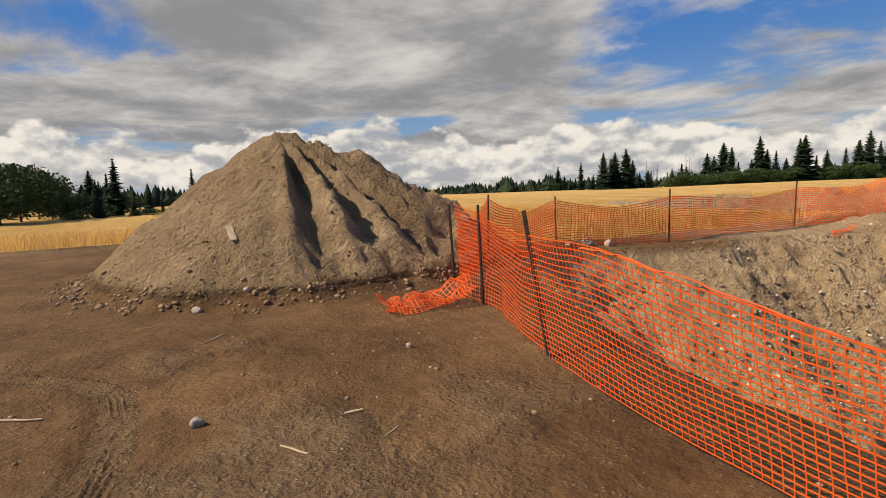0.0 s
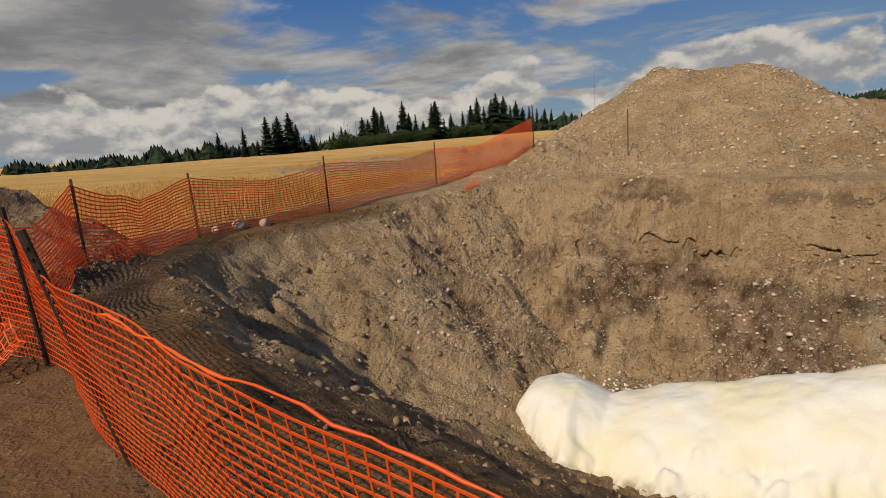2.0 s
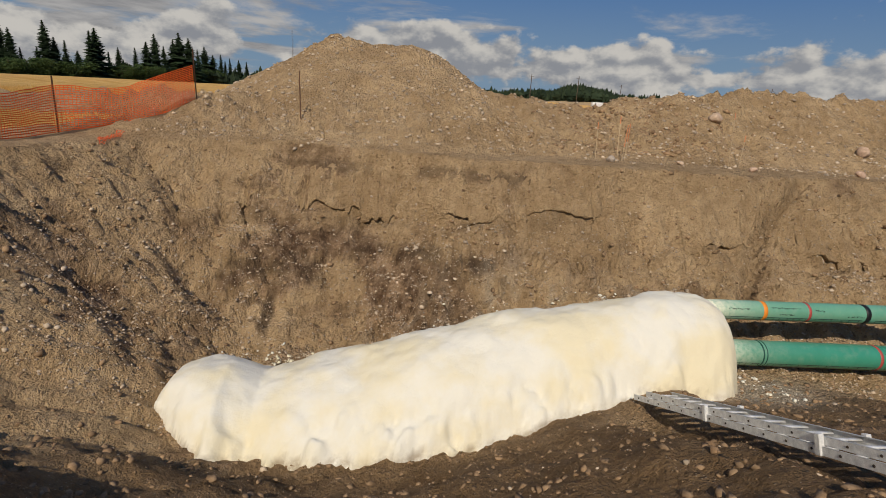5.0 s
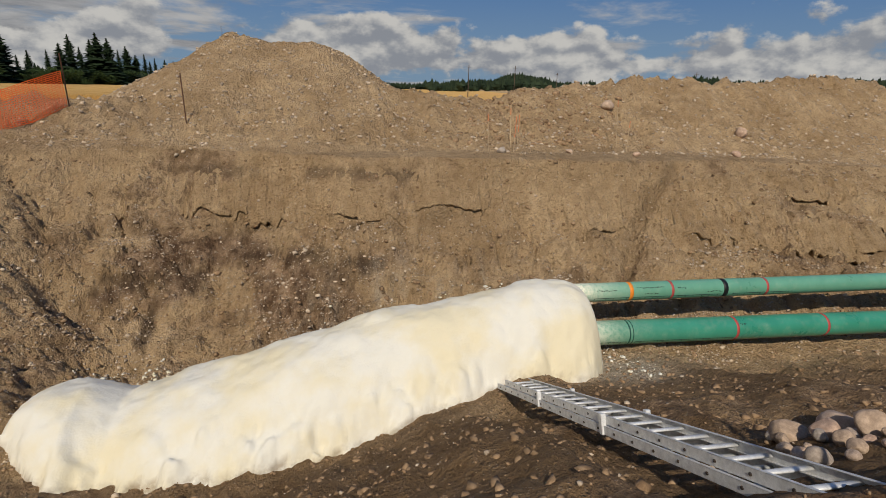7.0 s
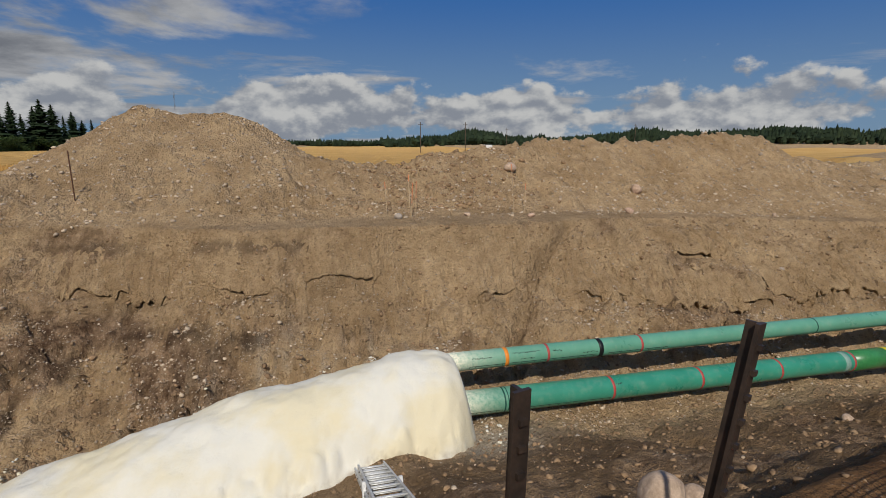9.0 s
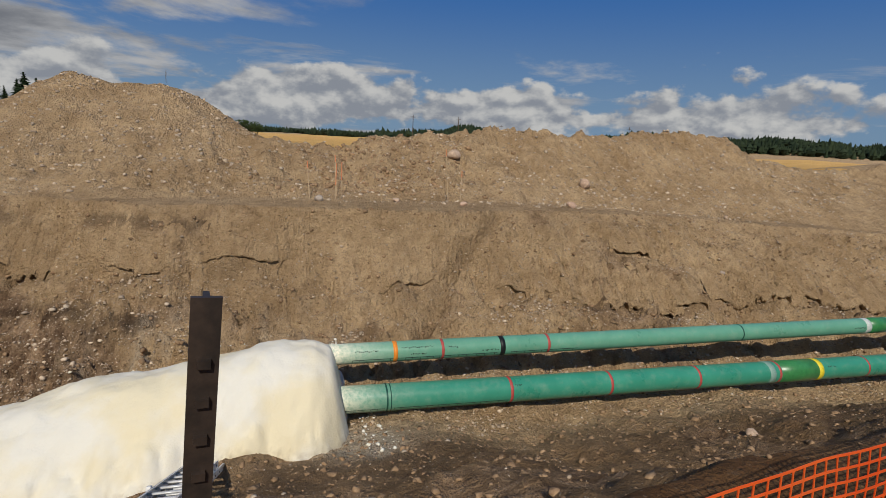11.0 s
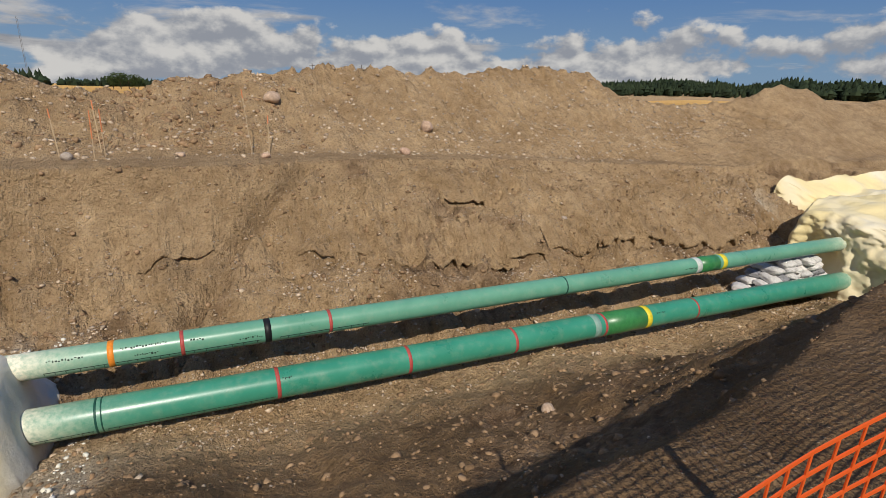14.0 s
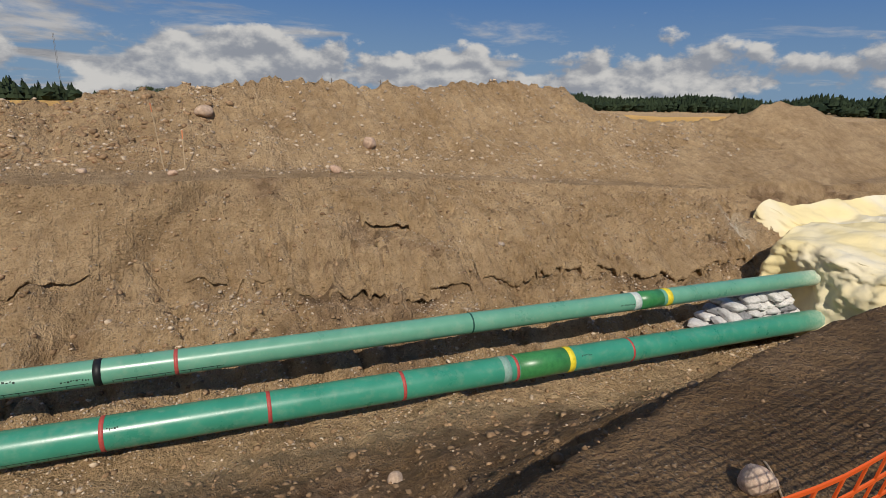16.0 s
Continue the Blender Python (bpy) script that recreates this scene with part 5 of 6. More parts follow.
def scatter_stones():
    g = np.random.default_rng(5)
    # pit walls: denser in the gravel layers
    x, y = g.uniform(-8, 27, 110000), g.uniform(4.5, 16.6, 110000)
    z = land(x, y, False)
    layer = 0.20 + 0.9 * smooth(fbm(x, y, 0.6, 4, 301), 0.0, 0.5) * smooth(-z, 0.5, 1.6) + 0.55 * smooth(-x, -3.5, -1.5) * smooth(-z, 1.8, 2.2) * smooth(z, -3.7, -3.2) * (y > 12)
    layer = np.where(y < 9.6, layer * 0.03, layer)
    keep = inside(x, y) & (z < -0.25) & (g.random(110000) < layer * 0.85)
    x, y = x[keep], y[keep]
    strewn("gravel", x, y, 0.020 + 0.040 * g.random(len(x)) ** 2 + 0.085 * (g.random(len(x)) < 0.06) * g.random(len(x)), PEBBLE, "pale pebbles and gravel in the pit walls", "gravel", 6)
    # stones rolled to the foot of the spoil bank, and in the bank
    n = 900
    x = 5 + 20 * g.random(n) ** 0.75
    y = 16.7 + np.abs(g.normal(0, 0.45, n)) * np.where(g.random(n) < 0.5, -0.9, 1.8)
    strewn("rolled_stones", x, y, 0.03 + 0.12 * g.random(n) ** 3.5, PEBBLE, "pale stones rolled to the foot of the spoil bank", "stones", 7)
    n = 11000
    x, y = g.uniform(-7, 30, n), g.uniform(16.8, 25, n)
    strewn("spoil_stones", x, y, 0.03 + 0.14 * g.random(n) ** 5, PEBBLE, "stones and lumps in the spoil banks", "stones", 8)
    n = 1900
    x, y = g.normal(8.0, 1.9, n), g.uniform(16.9, 20.8, n)
    strewn("spoil_chunks", x, y, 0.03 + 0.24 * g.random(n) ** 7, CLOD, "broken pale chunks of soil in the spoil bank", "soil lumps", 13, 0.34)
    # clods on the grooved heap and round its foot
    n = 3400
    a, r = g.uniform(-2.2, 2.6, n), 3.9 * np.sqrt(g.random(n))
    x, y = -11.0 + r * np.cos(a), 2.3 + r * np.sin(a) * 1.15
    foot = g.random(n) < 0.34
    x[foot] = -11.0 + 3.85 * np.cos(a[foot]) + g.normal(0, 0.16, foot.sum())
    y[foot] = 2.3 + 3.85 * np.sin(a[foot]) * np.where(a[foot] > 0, 1.25, 0.98) + g.normal(0, 0.16, foot.sum())
    strewn("soil_lumps", x, y, 0.012 + 0.05 * g.random(n) ** 5 + 0.085 * foot * g.random(n) ** 2, CLOD, "lumps of soil on the grooved heap", "soil lumps", 9)
    # crumbs on the level ground and the near slope
    n = 5200
    x, y = g.uniform(-10, 16, n), g.uniform(-2.5, 9.2, n)
    strewn("soil_crumbs", x, y, 0.008 + 0.055 * g.random(n) ** 7, CLOD, "small clods and pebbles on driven soil", "soil crumbs", 10)
    n = 170
    x, y = g.uniform(-9, 12, n), g.uniform(-2.5, 4.0, n)
    strewn("ground_pebbles", x, y, 0.008 + 0.030 * g.random(n) ** 5, PEBBLE, "small pale pebbles on driven soil", "pebbles", 11)
    # lumpy crust on the far wall and the near slope
    n = 24000
    x, y = g.uniform(-8, 27, n), g.uniform(4.6, 16.6, n)
    keep = inside(x, y)
    x, y = x[keep], y[keep]
    strewn("wall_clods", x, y, 0.02 + 0.13 * g.random(len(x)) ** 5, CLOD, "clods stuck to the pit walls and slope", "soil clods", 12, 0.32)


scatter_stones()


def scatter_foam():
    g = np.random.default_rng(25)
    n = 2400
    x = g.uniform(-3.6, 6.2, n)
    y = 12.0 + g.normal(0, 0.12, n) + 0.55 * g.random(n) ** 3
    a = g.random(n) < 0.06
    x[a], y[a] = 6.35 + np.abs(g.normal(0, 0.28, a.sum())), g.uniform(9.0, 11.2, a.sum())
    strewn("foam_flecks", x, y, 0.012 + 0.085 * g.random(n) ** 4, FOAM, "flecks of sprayed foam on the soil", "foam", 26, 0.1)


scatter_foam()


# ---- small wood ----
def build_stick(x, y, length, turn, thick, label):
    n = 9
    t = np.linspace(-0.5, 0.5, n)
    px, py = x + t * length * math.cos(turn), y + t * length * math.sin(turn)
    pz = land(px, py) + thick * 0.8
    pts = np.stack([px + 0.03 * length * np.sin(t * 5), py, pz], -1)
    v, f = tube_data(pts, thick * (1 - 0.5 * np.abs(t)), 7)
    return tagged(new("stick", mesh_from("stick", v, f, [LATH])), label, "stick", "broken sticks on the soil")


build_stick(-4.46, -0.9, 0.36, 1.3, 0.010, "pale broken stick on driven soil")
build_stick(-3.31, 1.23, 0.13, 1.4, 0.012, "short dark stick on driven soil")
build_stick(-5.95, 0.52, 0.30, 2.3, 0.008, "thin pale stick on driven soil")
build_stick(-3.0, 0.75, 0.22, 0.6, 0.007, "thin pale stick on driven soil")
build_stick(-2.9, 1.35, 0.16, 2.2, 0.006, "thin pale stick on driven soil")
build_stick(13.4, 4.4, 0.4, 0.9, 0.008, "thin pale stick near the pit edge")
bm = box_bm(0.36, 0.10, 0.022, None, 0.004)
me = bpy.data.meshes.new("board")
bm.to_mesh(me)
bm.free()
me.materials.append(LATH)
board = new("board", me)
bx, by = -8.45, 1.0
fall = math.degrees(math.atan((ground_at(bx - 0.2, by) - ground_at(bx + 0.2, by)) / 0.4))
board.matrix_basis = Matrix.Translation((bx, by, ground_at(bx, by) + 0.045)) @ pose(0, 0, 0, 0, fall, 5)
tagged(board, "short pale wooden board lying on the soil heap", "board")


# ---- sandbags ----
SACK = simple_material("white_woven_sack", (0.52, 0.51, 0.50), (0.74, 0.73, 0.71), 5.0, 0.8, bump=0.4, depth=0.02, random_tone=0.25)
SACK_G = simple_material("grey_woven_sack", (0.16, 0.16, 0.17), (0.30, 0.30, 0.31), 5.0, 0.8, bump=0.4, depth=0.02)


def sack_mesh(seed, mat):
    rng = random.Random(seed)
    bm = bmesh.new()
    bmesh.ops.create_cube(bm, size=1)
    bmesh.ops.subdivide_edges(bm, edges=bm.edges[:], cuts=5, use_grid_fill=True)
    off = Vector((rng.uniform(0, 30), rng.uniform(0, 30), 0))
    for v in bm.verts:
        p = v.co
        pinch = 1 - 0.75 * (2 * max(abs(p.x), abs(p.y) * 0.95)) ** 4
        p.z *= max(pinch, 0.08)
        p.x *= 1 - 0.12 * (2 * p.y) ** 2
        p += 0.07 * Vector((noise.noise(p * 3 + off), noise.noise(p * 3 + off * 2), noise.noise(p * 4 + off * 3)))
    me = bpy.data.meshes.new("sandbag")
    bm.to_mesh(me)
    bm.free()
    me.materials.append(mat)
    me.polygons.foreach_set("use_smooth", np.ones(len(me.polygons), bool))
    return me


SACKS = [sack_mesh(k, SACK) for k in range(4)] + [sack_mesh(9, SACK_G)]
for row, (z, count, x0) in enumerate(((0.07, 9, 20.95), (0.24, 8, 21.15), (0.41, 7, 21.3), (0.58, 6, 21.5), (0.75, 4, 21.9))):
    for k in range(count):
        for deep in (0, 1):
            x, y = x0 + k * 0.33 + rng.uniform(-0.05, 0.05), 10.40 + deep * 0.42 + rng.uniform(-0.06, 0.06)
            dark = rng.random() < 0.16
            ob = new("sandbag", SACKS[4 if dark else rng.randrange(4)])
            ob.matrix_basis = Matrix.Translation((x, y, -3.20 + z)) @ pose(0, 0, 0, rng.uniform(-10, 10), rng.uniform(-12, 12), rng.uniform(60, 120)) @ Matrix.Diagonal((0.50, 0.34, 0.21, 1))
            tagged(ob, "grey sandbag in the stack under the pipes" if dark else "white sandbag in the stack under the pipes", "sandbag", "sandbags under the pipes")


# ---- crop ----
def build_crop():
    g = np.random.default_rng(15)
    n = 420000
    x, y = g.uniform(-48, 8, n), g.uniform(-14, 62, n)
    near = g.random(n) < np.exp(-np.maximum(np.hypot(x + 6, y - 12) - 14, 0) / 16)
    keep = is_field(x, y) & near
    x, y = x[keep], y[keep]
    n = len(x)
    z = base_level(x, y)
    h, wide = g.uniform(0.18, 0.45, n), g.uniform(0.004, 0.010, n) * (1 + np.hypot(x, y) / 40)
    a, lean = g.uniform(0, np.pi, n), g.normal(0, 0.16, (n, 2))
    dx, dy = np.cos(a) * wide, np.sin(a) * wide
    zero = np.zeros(n)
    p0, p1 = np.stack([x - dx, y - dy, z], -1), np.stack([x + dx, y + dy, z], -1)
    tip = np.stack([x + lean[:, 0] * h, y + lean[:, 1] * h, z + h], -1)
    p2, p3 = tip + np.stack([dx, dy, zero], -1) * 0.6, tip - np.stack([dx, dy, zero], -1) * 0.6
    verts = np.stack([p0, p1, p2, p3], 1).reshape(-1, 3)
    faces = np.arange(4 * n).reshape(-1, 4)
    straw = simple_material("straw", (0.68, 0.39, 0.11), (0.86, 0.57, 0.21), 0.8, 0.85, spec=0.15, random_tone=0.25)
    t = straw.node_tree
    b = t.nodes["Principled BSDF"]
    thin = t.nodes.new("ShaderNodeBsdfTranslucent")
    t.links.new(b.inputs["Base Color"].links[0].from_socket, thin.inputs["Color"])
    both = t.nodes.new("ShaderNodeMixShader")
    both.inputs[0].default_value = 0.45
    t.links.new(b.outputs[0], both.inputs[1])
    t.links.new(thin.outputs[0], both.inputs[2])
    t.links.new(both.outputs[0], t.nodes["Material Output"].inputs["Surface"])
    return tagged(new("crop_stalks", mesh_from("crop_stalks", verts, faces, [straw], flat=True)), "ripe golden crop standing in the field", "crop", kind="stuff")


build_crop()


# ---- trees ----
def spruce_data(seed, full=1.0):
    """Crown of a spruce one metre high: whorls of drooping sprays."""
    g = np.random.default_rng(seed)
    verts, faces = [], []
    z, turn = 0.05, 0.0
    while z < 0.985:
        reach = 0.27 * full * (1 - z) ** 0.8 * g.uniform(0.65, 1.15) + 0.012
        count = int(7 + 6 * (1 - z))
        turn += 0.7
        for k in range(count):
            a = turn + k / count * 6.283 + g.normal(0, 0.15)
            r = reach * g.uniform(0.6, 1.15)
            c, s = math.cos(a), math.sin(a)
            for side in (-1, 0, 1):
                b = a + side * 0.35
                q = r * (1 if side == 0 else 0.75)
                cb, sb = math.cos(b), math.sin(b)
                w = 0.22 * q + 0.003
                drop = -0.35 * q + g.normal(0, 0.004)
                i = len(verts)
                verts += [(0.1 * q * cb, 0.1 * q * sb, z + 0.012), (0.6 * q * cb - w * sb, 0.6 * q * sb + w * cb, z + drop * 0.5 - 0.006), (q * cb, q * sb, z + drop * 0.8 + 0.006), (0.6 * q * cb + w * sb, 0.6 * q * sb - w * cb, z + drop * 0.5 - 0.006)]
                faces.append((i, i + 1, i + 2, i + 3))
        z += 0.021 + 0.012 * (1 - z) * g.uniform(0.6, 1.3)
    return verts, faces


def cone_data(height, r0, r1, sides=7):
    return tube_data([(0, 0, 0), (0.004, 0, height * 0.5), (0, 0.003, height)], [r0, (r0 + r1) / 2, r1], sides)


def tree_parts(name, label, category, group, trunk, crown, crown_mat):
    root = thing(name, (0, 0, 0), label, category, group)
    part_mesh("trunk", mesh_from("trunk", *trunk, [BARK]), root)
    if crown is not None:
        part_mesh("crown", mesh_from("crown", *crown, [crown_mat], flat=True), root)
    return root


def leafy_data(seed, count=1500, lobes=9):
    g = np.random.default_rng(seed)
    mids = np.stack([g.uniform(-0.28, 0.28, lobes), g.uniform(-0.28, 0.28, lobes), g.uniform(0.3, 0.86, lobes)], -1)
    size = g.uniform(0.13, 0.24, lobes)
    k = g.integers(0, lobes, count)
    d = g.standard_normal((count, 3))
    d /= np.linalg.norm(d, axis=1)[:, None]
    p = mids[k] + d * size[k][:, None] * g.uniform(0.55, 1.08, (count, 1))
    a, b = g.standard_normal((count, 3)), g.standard_normal((count, 3))
    a *= (0.028 / np.linalg.norm(a, axis=1))[:, None]
    b *= (0.022 / np.linalg.norm(b, axis=1))[:, None]
    verts = np.stack([p - a, p - b * 0.7, p + a, p + b], 1).reshape(-1, 3)
    return verts, np.arange(4 * count).reshape(-1, 4)


SPRUCES = [tree_parts("spruce", "tall dark green spruce at the edge of the field", "tree", "spruces along the field", cone_data(0.95, 0.014, 0.002), spruce_data(400 + k, f), SPRUCE) for k, f in enumerate((1.0, 0.75, 1.15, 0.6))]
SNAG = tree_parts("dead_spruce", "bare grey dead spruce trunk at the field edge", "tree", "dead spruces along the field", joined([cone_data(1.0, 0.010, 0.002, 5)] + [tube_data([(0, 0, h), (0.05 * math.cos(h * 40), 0.05 * math.sin(h * 40), h + 0.01), (0.08 * math.cos(h * 40), 0.08 * math.sin(h * 40), h)], [0.003, 0.002, 0.001], 4) for h in np.arange(0.3, 0.95, 0.05)]), None, BARK)
LEAFY = [tree_parts("broadleaf_tree", "rounded green broadleaf tree at the edge of the field", "tree", "broadleaf trees along the field", joined([cone_data(0.8, 0.02, 0.006)] + [tube_data([(0, 0, h), (0.1 * math.cos(h * 30), 0.1 * math.sin(h * 30), h + 0.1), (0.2 * math.cos(h * 30), 0.2 * math.sin(h * 30), h + 0.16)], [0.010, 0.006, 0.003], 5) for h in (0.25, 0.35, 0.45, 0.55, 0.62)]), leafy_data(500 + k), LEAF) for k in range(3)]
used = set()


def plant(kinds, k, az, dist, height, wide=1.0):
    """A tree at a bearing in degrees from +y towards +x."""
    a = radians(az)
    x, y = dist * math.sin(a), dist * math.cos(a)
    z = float(base_level(np.array([x]), np.array([y]))[0])
    src = kinds[k % len(kinds)]
    m = Matrix.Translation((x, y, z - 0.1)) @ Matrix.Rotation(rng.uniform(0, 6.28), 4, "Z")
    size = (height * wide, height * wide, height)
    if src.name not in used:
        used.add(src.name)
        src.matrix_basis, src.scale = m, size
        return src
    ob = copy_thing(src, m)
    ob.scale = size
    return ob


def edge_dist(az):
    return float(np.interp(az, [-75, -63, -48, -32, -20, -10], [150, 145, 150, 165, 215, 280]))


def top_height(az, elev, dist):
    a = radians(az)
    z = float(base_level(np.array([dist * math.sin(a)]), np.array([dist * math.cos(a)]))[0])
    return dist * math.tan(radians(elev)) + 1.6 - z


# trees close by, past the strip of field to the west
for az, elev, d in ((-95.9, 2.1, 58), (-94.35, 4.05, 60), (-95.0, 2.6, 62), (-91.75, 1.0, 64), (-90.6, 0.3, 66), (-87.8, 2.95, 62), (-98.3, 1.2, 60), (-93.0, 0.2, 58), (-108, 3.0, 60)):
    plant(SPRUCES, rng.randrange(4), az, d, top_height(az, elev, d), 1.1)
for az, elev, d in ((-104.8, 2.8, 57), (-101.5, 3.7, 58), (-102.9, 3.3, 56), (-99.3, 2.3, 59), (-106.5, 3.2, 58), (-109, 3.4, 60), (-97.4, -0.2, 57), (-92.3, -0.8, 58), (-95.5, -0.3, 59), (-90.5, -0.9, 60), (-89, -0.8, 62), (-112, 2.5, 60)):
    plant(LEAFY, rng.randrange(3), az, d, top_height(az, elev, d), 1.0 if elev > 1 else 1.6)
# spruces that stand above the edge of the wood
for az, elev in ((-48.6, 1.6), (-46.2, 2.0), (-43.9, 2.9), (-43.2, 2.2), (-42.75, 2.85), (-41.65, 3.15), (-41.0, 2.0), (-34.1, 2.2), (-33.5, 1.9), (-32.7, 3.2), (-32.0, 2.7), (-29.7, 3.55), (-29.1, 2.3), (-28.4, 2.1), (-26.6, 3.1), (-26.2, 3.35), (-24.6, 1.9), (-23.3, 2.0), (-22.4, 2.6), (-21.7, 3.35), (-21.0, 2.4),
                 (-20.2, 3.0), (-19.7, 3.6), (-18.9, 3.2), (-18.2, 2.3), (-17.6, 2.6), (-16.9, 1.9), (-16.2, 2.0), (-15.4, 1.7), (-14.6, 1.6), (-13.9, 1.5), (-12.6, 1.2), (-11.8, 1.0), (-10.8, 0.9)):
    az, elev = az - 0.7, elev + 0.35
    d = edge_dist(az) + rng.uniform(-4, 8)
    plant(SPRUCES, rng.randrange(4), az, d, top_height(az, elev, d), rng.uniform(1.05, 1.45))
for k in range(34):
    az = rng.uniform(-50, -10)
    d = edge_dist(az) + rng.uniform(0, 14)
    plant(SPRUCES, rng.randrange(4), az, d, top_height(az, rng.uniform(0.8, 1.9), d), rng.uniform(1.2, 1.7))
for k in range(15):
    az = rng.uniform(-40.6, -34.2)
    d = edge_dist(az) + rng.uniform(4, 16)
    plant([SNAG], 0, az, d, top_height(az, rng.uniform(1.0, 2.4), d))
for k in range(60):
    az = rng.uniform(-38, -10)
    d = edge_dist(az) + rng.uniform(-7, 2)
    plant(LEAFY, rng.randrange(3), az, d, top_height(az, rng.uniform(0.3, 1.05) * (1 if az < -14 else 0.7), d), rng.uniform(1.3, 2.0))
for az, elev, d in ((-3.3, 1.15, 250), (-2.7, 1.0, 255), (-3.9, 0.8, 252), (-2.0, 0.75, 260)):
    plant(LEAFY, rng.randrange(3), az, d, top_height(az, elev, d), 1.5)


def build_woods(name, az0, az1, d0, d1, count, low, high, seed, label):
    """A far wood: many small pointed and rounded crowns."""
    g = np.random.default_rng(seed)
    az, d = np.radians(g.uniform(az0, az1, count)), d0 + (d1 - d0) * g.random(count) ** 1.3
    x, y = d * np.sin(az), d * np.cos(az)
    z, h = base_level(x, y), g.uniform(low, high, count) * (1 + 0.25 * vnoise(np.degrees(az) * 0.6, az * 0, seed))
    sides, rings = 7, [(0.0, 0.20), (0.18, 0.24), (0.16, 0.30), (0.42, 0.17), (0.38, 0.24), (0.70, 0.09), (0.66, 0.14), (1.0, 0.0)]
    prof = np.array(rings)
    rnd = g.random(count) < 0.45
    a = np.arange(sides) / sides * 2 * np.pi
    r = prof[None, :, None, 1] * (1 + 0.35 * g.standard_normal((count, len(rings), sides)).clip(-1.4, 1.4))
    r = np.where(rnd[:, None, None], np.sin(np.clip(prof[None, :, None, 0], 0.02, 0.99) * np.pi) ** 0.6 * 0.34 * (1 + 0.3 * g.standard_normal((count, len(rings), sides)).clip(-1.4, 1.4)), r)
    r = r * h[:, None, None] * np.where(rnd, 1.0, 0.75)[:, None, None]
    vx = x[:, None, None] + r * np.cos(a)
    vy = y[:, None, None] + r * np.sin(a)
    vz = np.broadcast_to(z[:, None, None] + h[:, None, None] * np.where(rnd, 0.75, 1.0)[:, None, None] * prof[None, :, None, 0], vx.shape)
    verts = np.stack([vx, vy, vz], -1).reshape(-1, 3)
    i = np.arange(len(rings) - 1)[:, None] * sides
    j = np.arange(sides)[None]
    k = (j + 1) % sides
    one = np.stack([i + j, i + k, i + sides + k, i + sides + j], -1).reshape(-1, 4)
    faces = (one[None] + (np.arange(count) * sides * len(rings))[:, None, None]).reshape(-1, 4)
    return tagged(new(name, mesh_from(name, verts, faces, [WOODS], flat=True)), label, "woods", kind="stuff")


for az, elev, wide in ((-102.6, 3.7, 1.3), (-101.2, 3.3, 1.2), (-100.0, 2.9, 1.2), (-99.0, 2.2, 1.3), (-97.6, 0.9, 1.6), (-95.2, 0.7, 1.6), (-93.6, 0.5, 1.5)):
    plant(LEAFY, rng.randrange(3), az, 78, top_height(az, elev, 78), wide)
for az, elev in ((-98.2, 2.4), (-96.4, 2.9), (-95.7, 1.9)):
    plant(SPRUCES, rng.randrange(4), az, 80, top_height(az, elev, 80), 1.2)
build_woods("far_woods", -112, -80, 120, 190, 1200, 5.0, 7.5, 604, "dark wood behind the western trees")
build_woods("far_woods", -80, -46, 165, 260, 1900, 5.2, 7.6, 601, "dark far wood behind the western field")
build_woods("far_woods", -50, -9, 225, 330, 900, 5.0, 7.5, 602, "dark wood behind the spruces")
build_woods("far_woods", -9, 12, 520, 700, 700, 6.0, 9.0, 603, "low far wood behind the northern field")
build_woods("hill_woods", 10, 76, 420, 700, 3600, 6.0, 10.0, 604, "wooded low hill behind the spoil banks")


# ---- poles and mast ----
MAST = simple_material("galvanised_mast", (0.16, 0.16, 0.16), (0.28, 0.28, 0.28), 3.0, 0.6, metal=0.4)


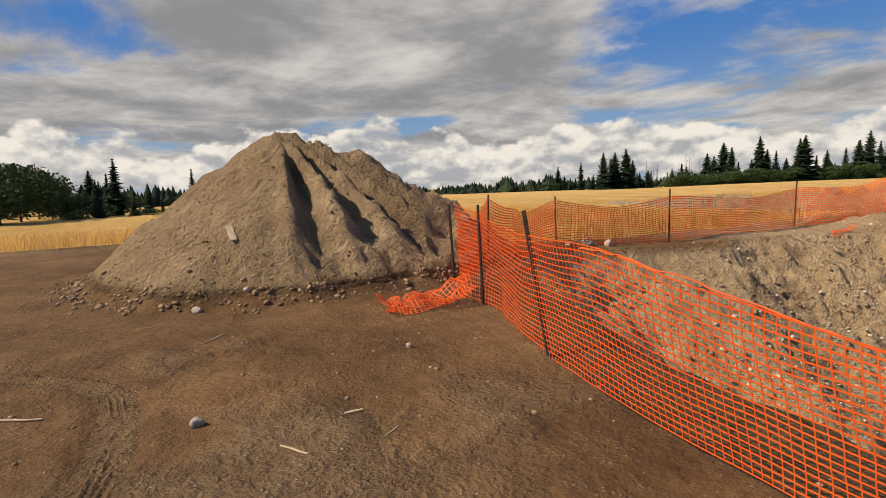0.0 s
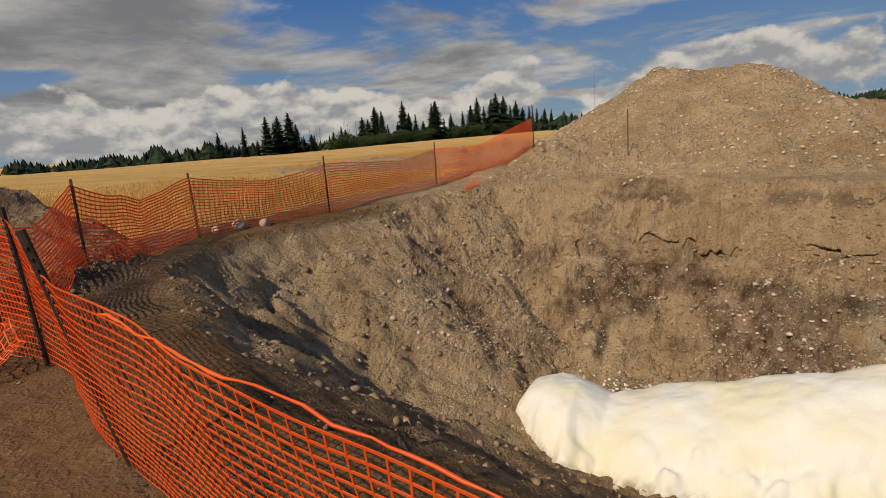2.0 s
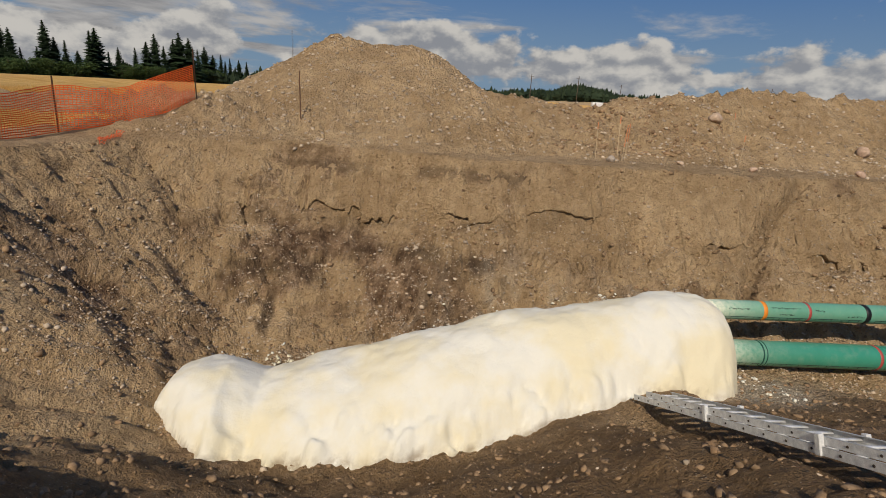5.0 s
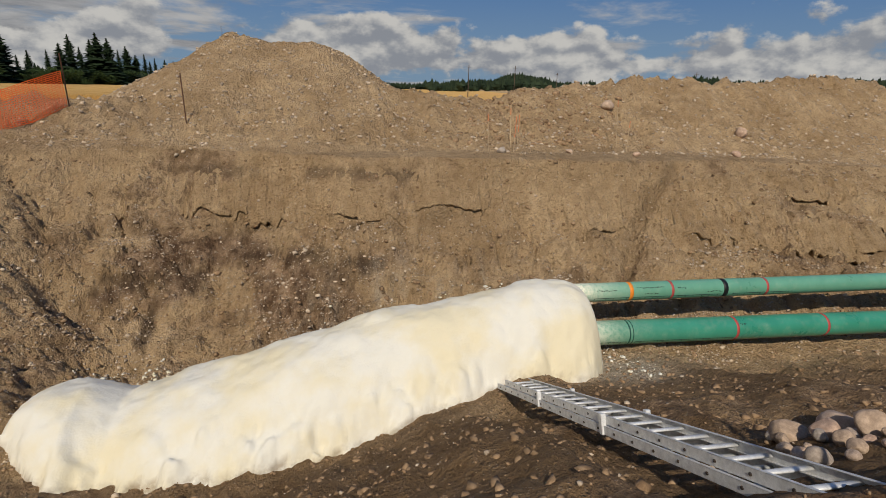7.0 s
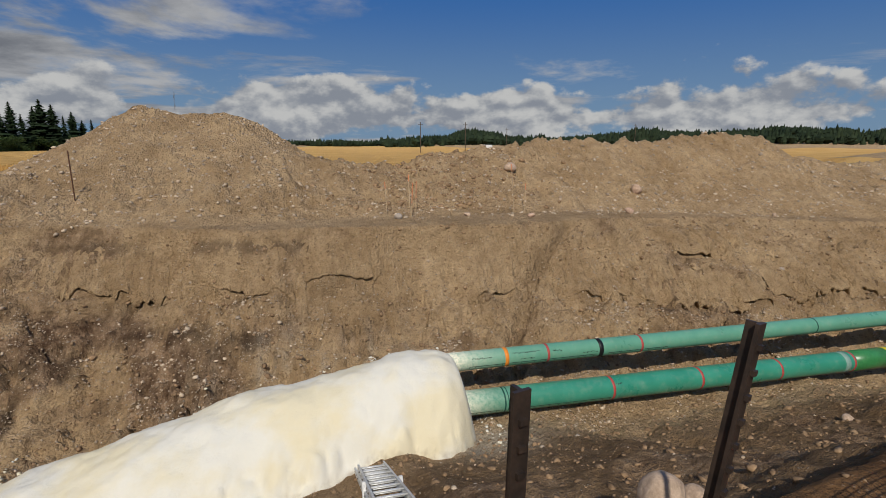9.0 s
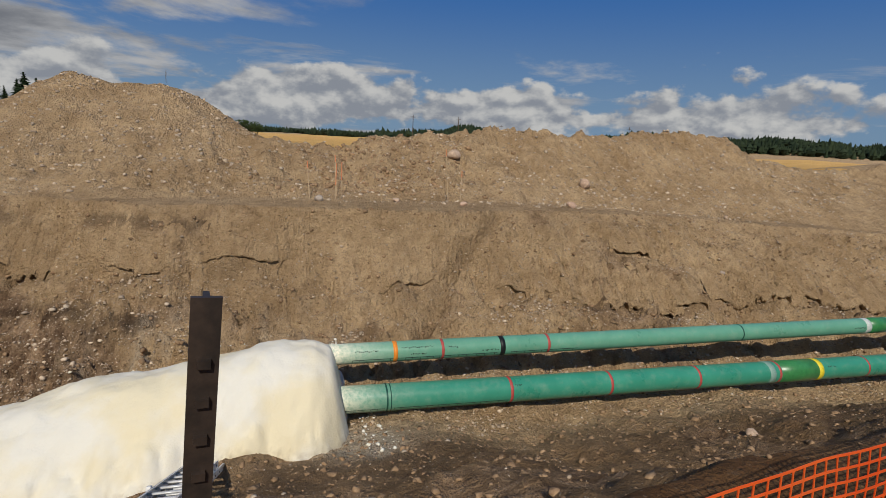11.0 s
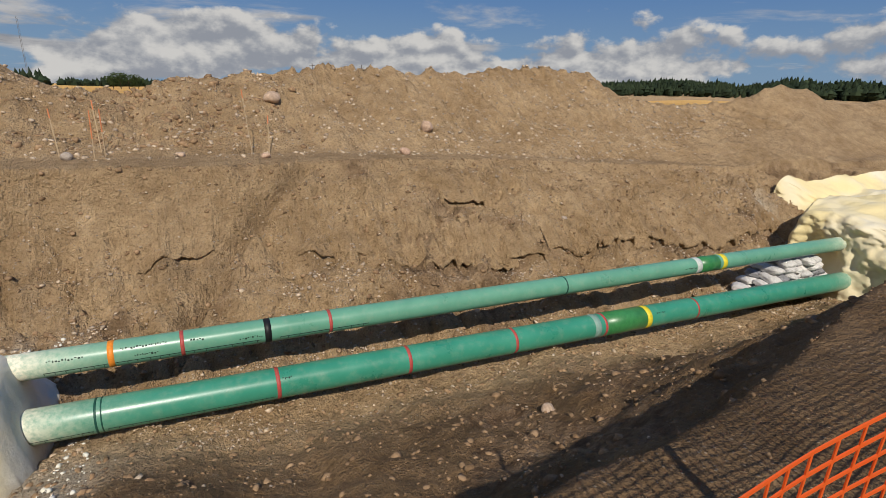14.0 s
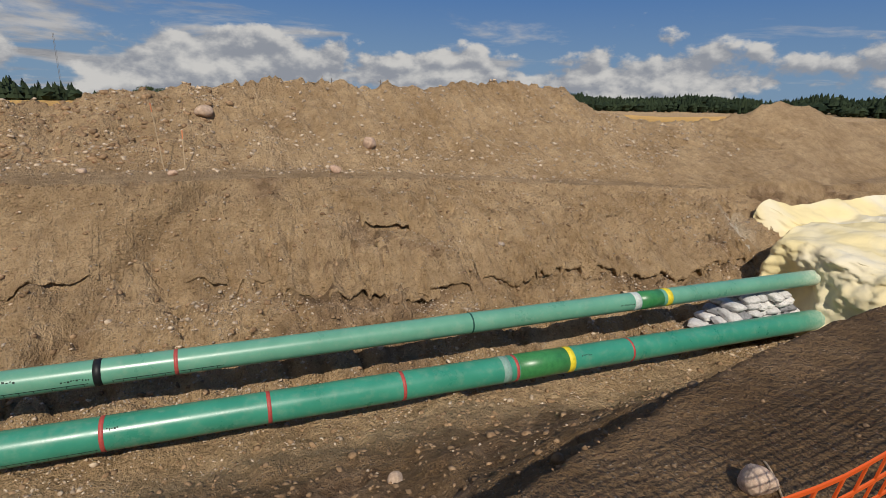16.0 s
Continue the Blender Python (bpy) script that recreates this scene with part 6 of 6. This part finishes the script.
def build_pole(az, elev, dist, r, label):
    a = radians(az)
    x, y = dist * math.sin(a), dist * math.cos(a)
    z = float(base_level(np.array([x]), np.array([y]))[0])
    h = top_height(az, elev, dist)
    root = thing("utility_pole", (x, y, z), label, "utility pole", "utility poles beyond the field")
    part_mesh("pole", mesh_from("pole", *cone_data(h, r, r * 0.7), [BARK]), root)
    part("crossarm", box_bm(1.8, 0.12, 0.12, Matrix.Translation((0, 0, h * 0.93))), BARK, root)


for az, elev, d in ((14.4, 2.5, 190), (19.2, 2.5, 200), (23.5, 1.9, 260), (36.6, 2.2, 240)):
    build_pole(az, elev, d, 0.16, "far wooden utility pole beyond the field")
a = radians(-10.2)
mx, my = 300 * math.sin(a), 300 * math.cos(a)
mh = top_height(-10.2, 4.95, 300)
mast = thing("radio_mast", (mx, my, 0), "slender grey lattice radio mast beyond the field", "mast")
legs = [(0.32 * math.cos(t), 0.32 * math.sin(t)) for t in (0.3, 2.4, 4.5)]
for lx, ly in legs:
    part_mesh("leg", mesh_from("leg", *tube_data([(lx, ly, 0), (lx, ly, mh / 2), (lx, ly, mh)], 0.05, 5), [MAST]), mast)
zz = np.arange(0, mh, 1.0)
lace = [(*legs[k % 3], z) for k, z in enumerate(zz)]
part_mesh("lacing", mesh_from("lacing", *tube_data(lace, 0.035, 4), [MAST]), mast)
shed = thing("site_trailer", (92, 235, 0), "small white site trailer far across the field", "trailer")
shed.matrix_basis = Matrix.Translation((92, 235, float(base_level(np.array([92.0]), np.array([235.0]))[0])))
WHITE = simple_material("white_panel", (0.60, 0.60, 0.60), (0.74, 0.74, 0.74), 2.0, 0.5)
part("body", box_bm(5.0, 2.4, 2.3, Matrix.Translation((0, 0, 1.65)), 0.05), WHITE, shed)
part("door", box_bm(0.8, 0.05, 1.9, Matrix.Translation((-1.2, -1.22, 1.55))), MAST, shed)
for wx in (-1.2, 1.2):
    part("wheel", box_bm(0.7, 2.2, 0.6, Matrix.Translation((wx, 0, 0.3)), 0.15), STEEL, shed)
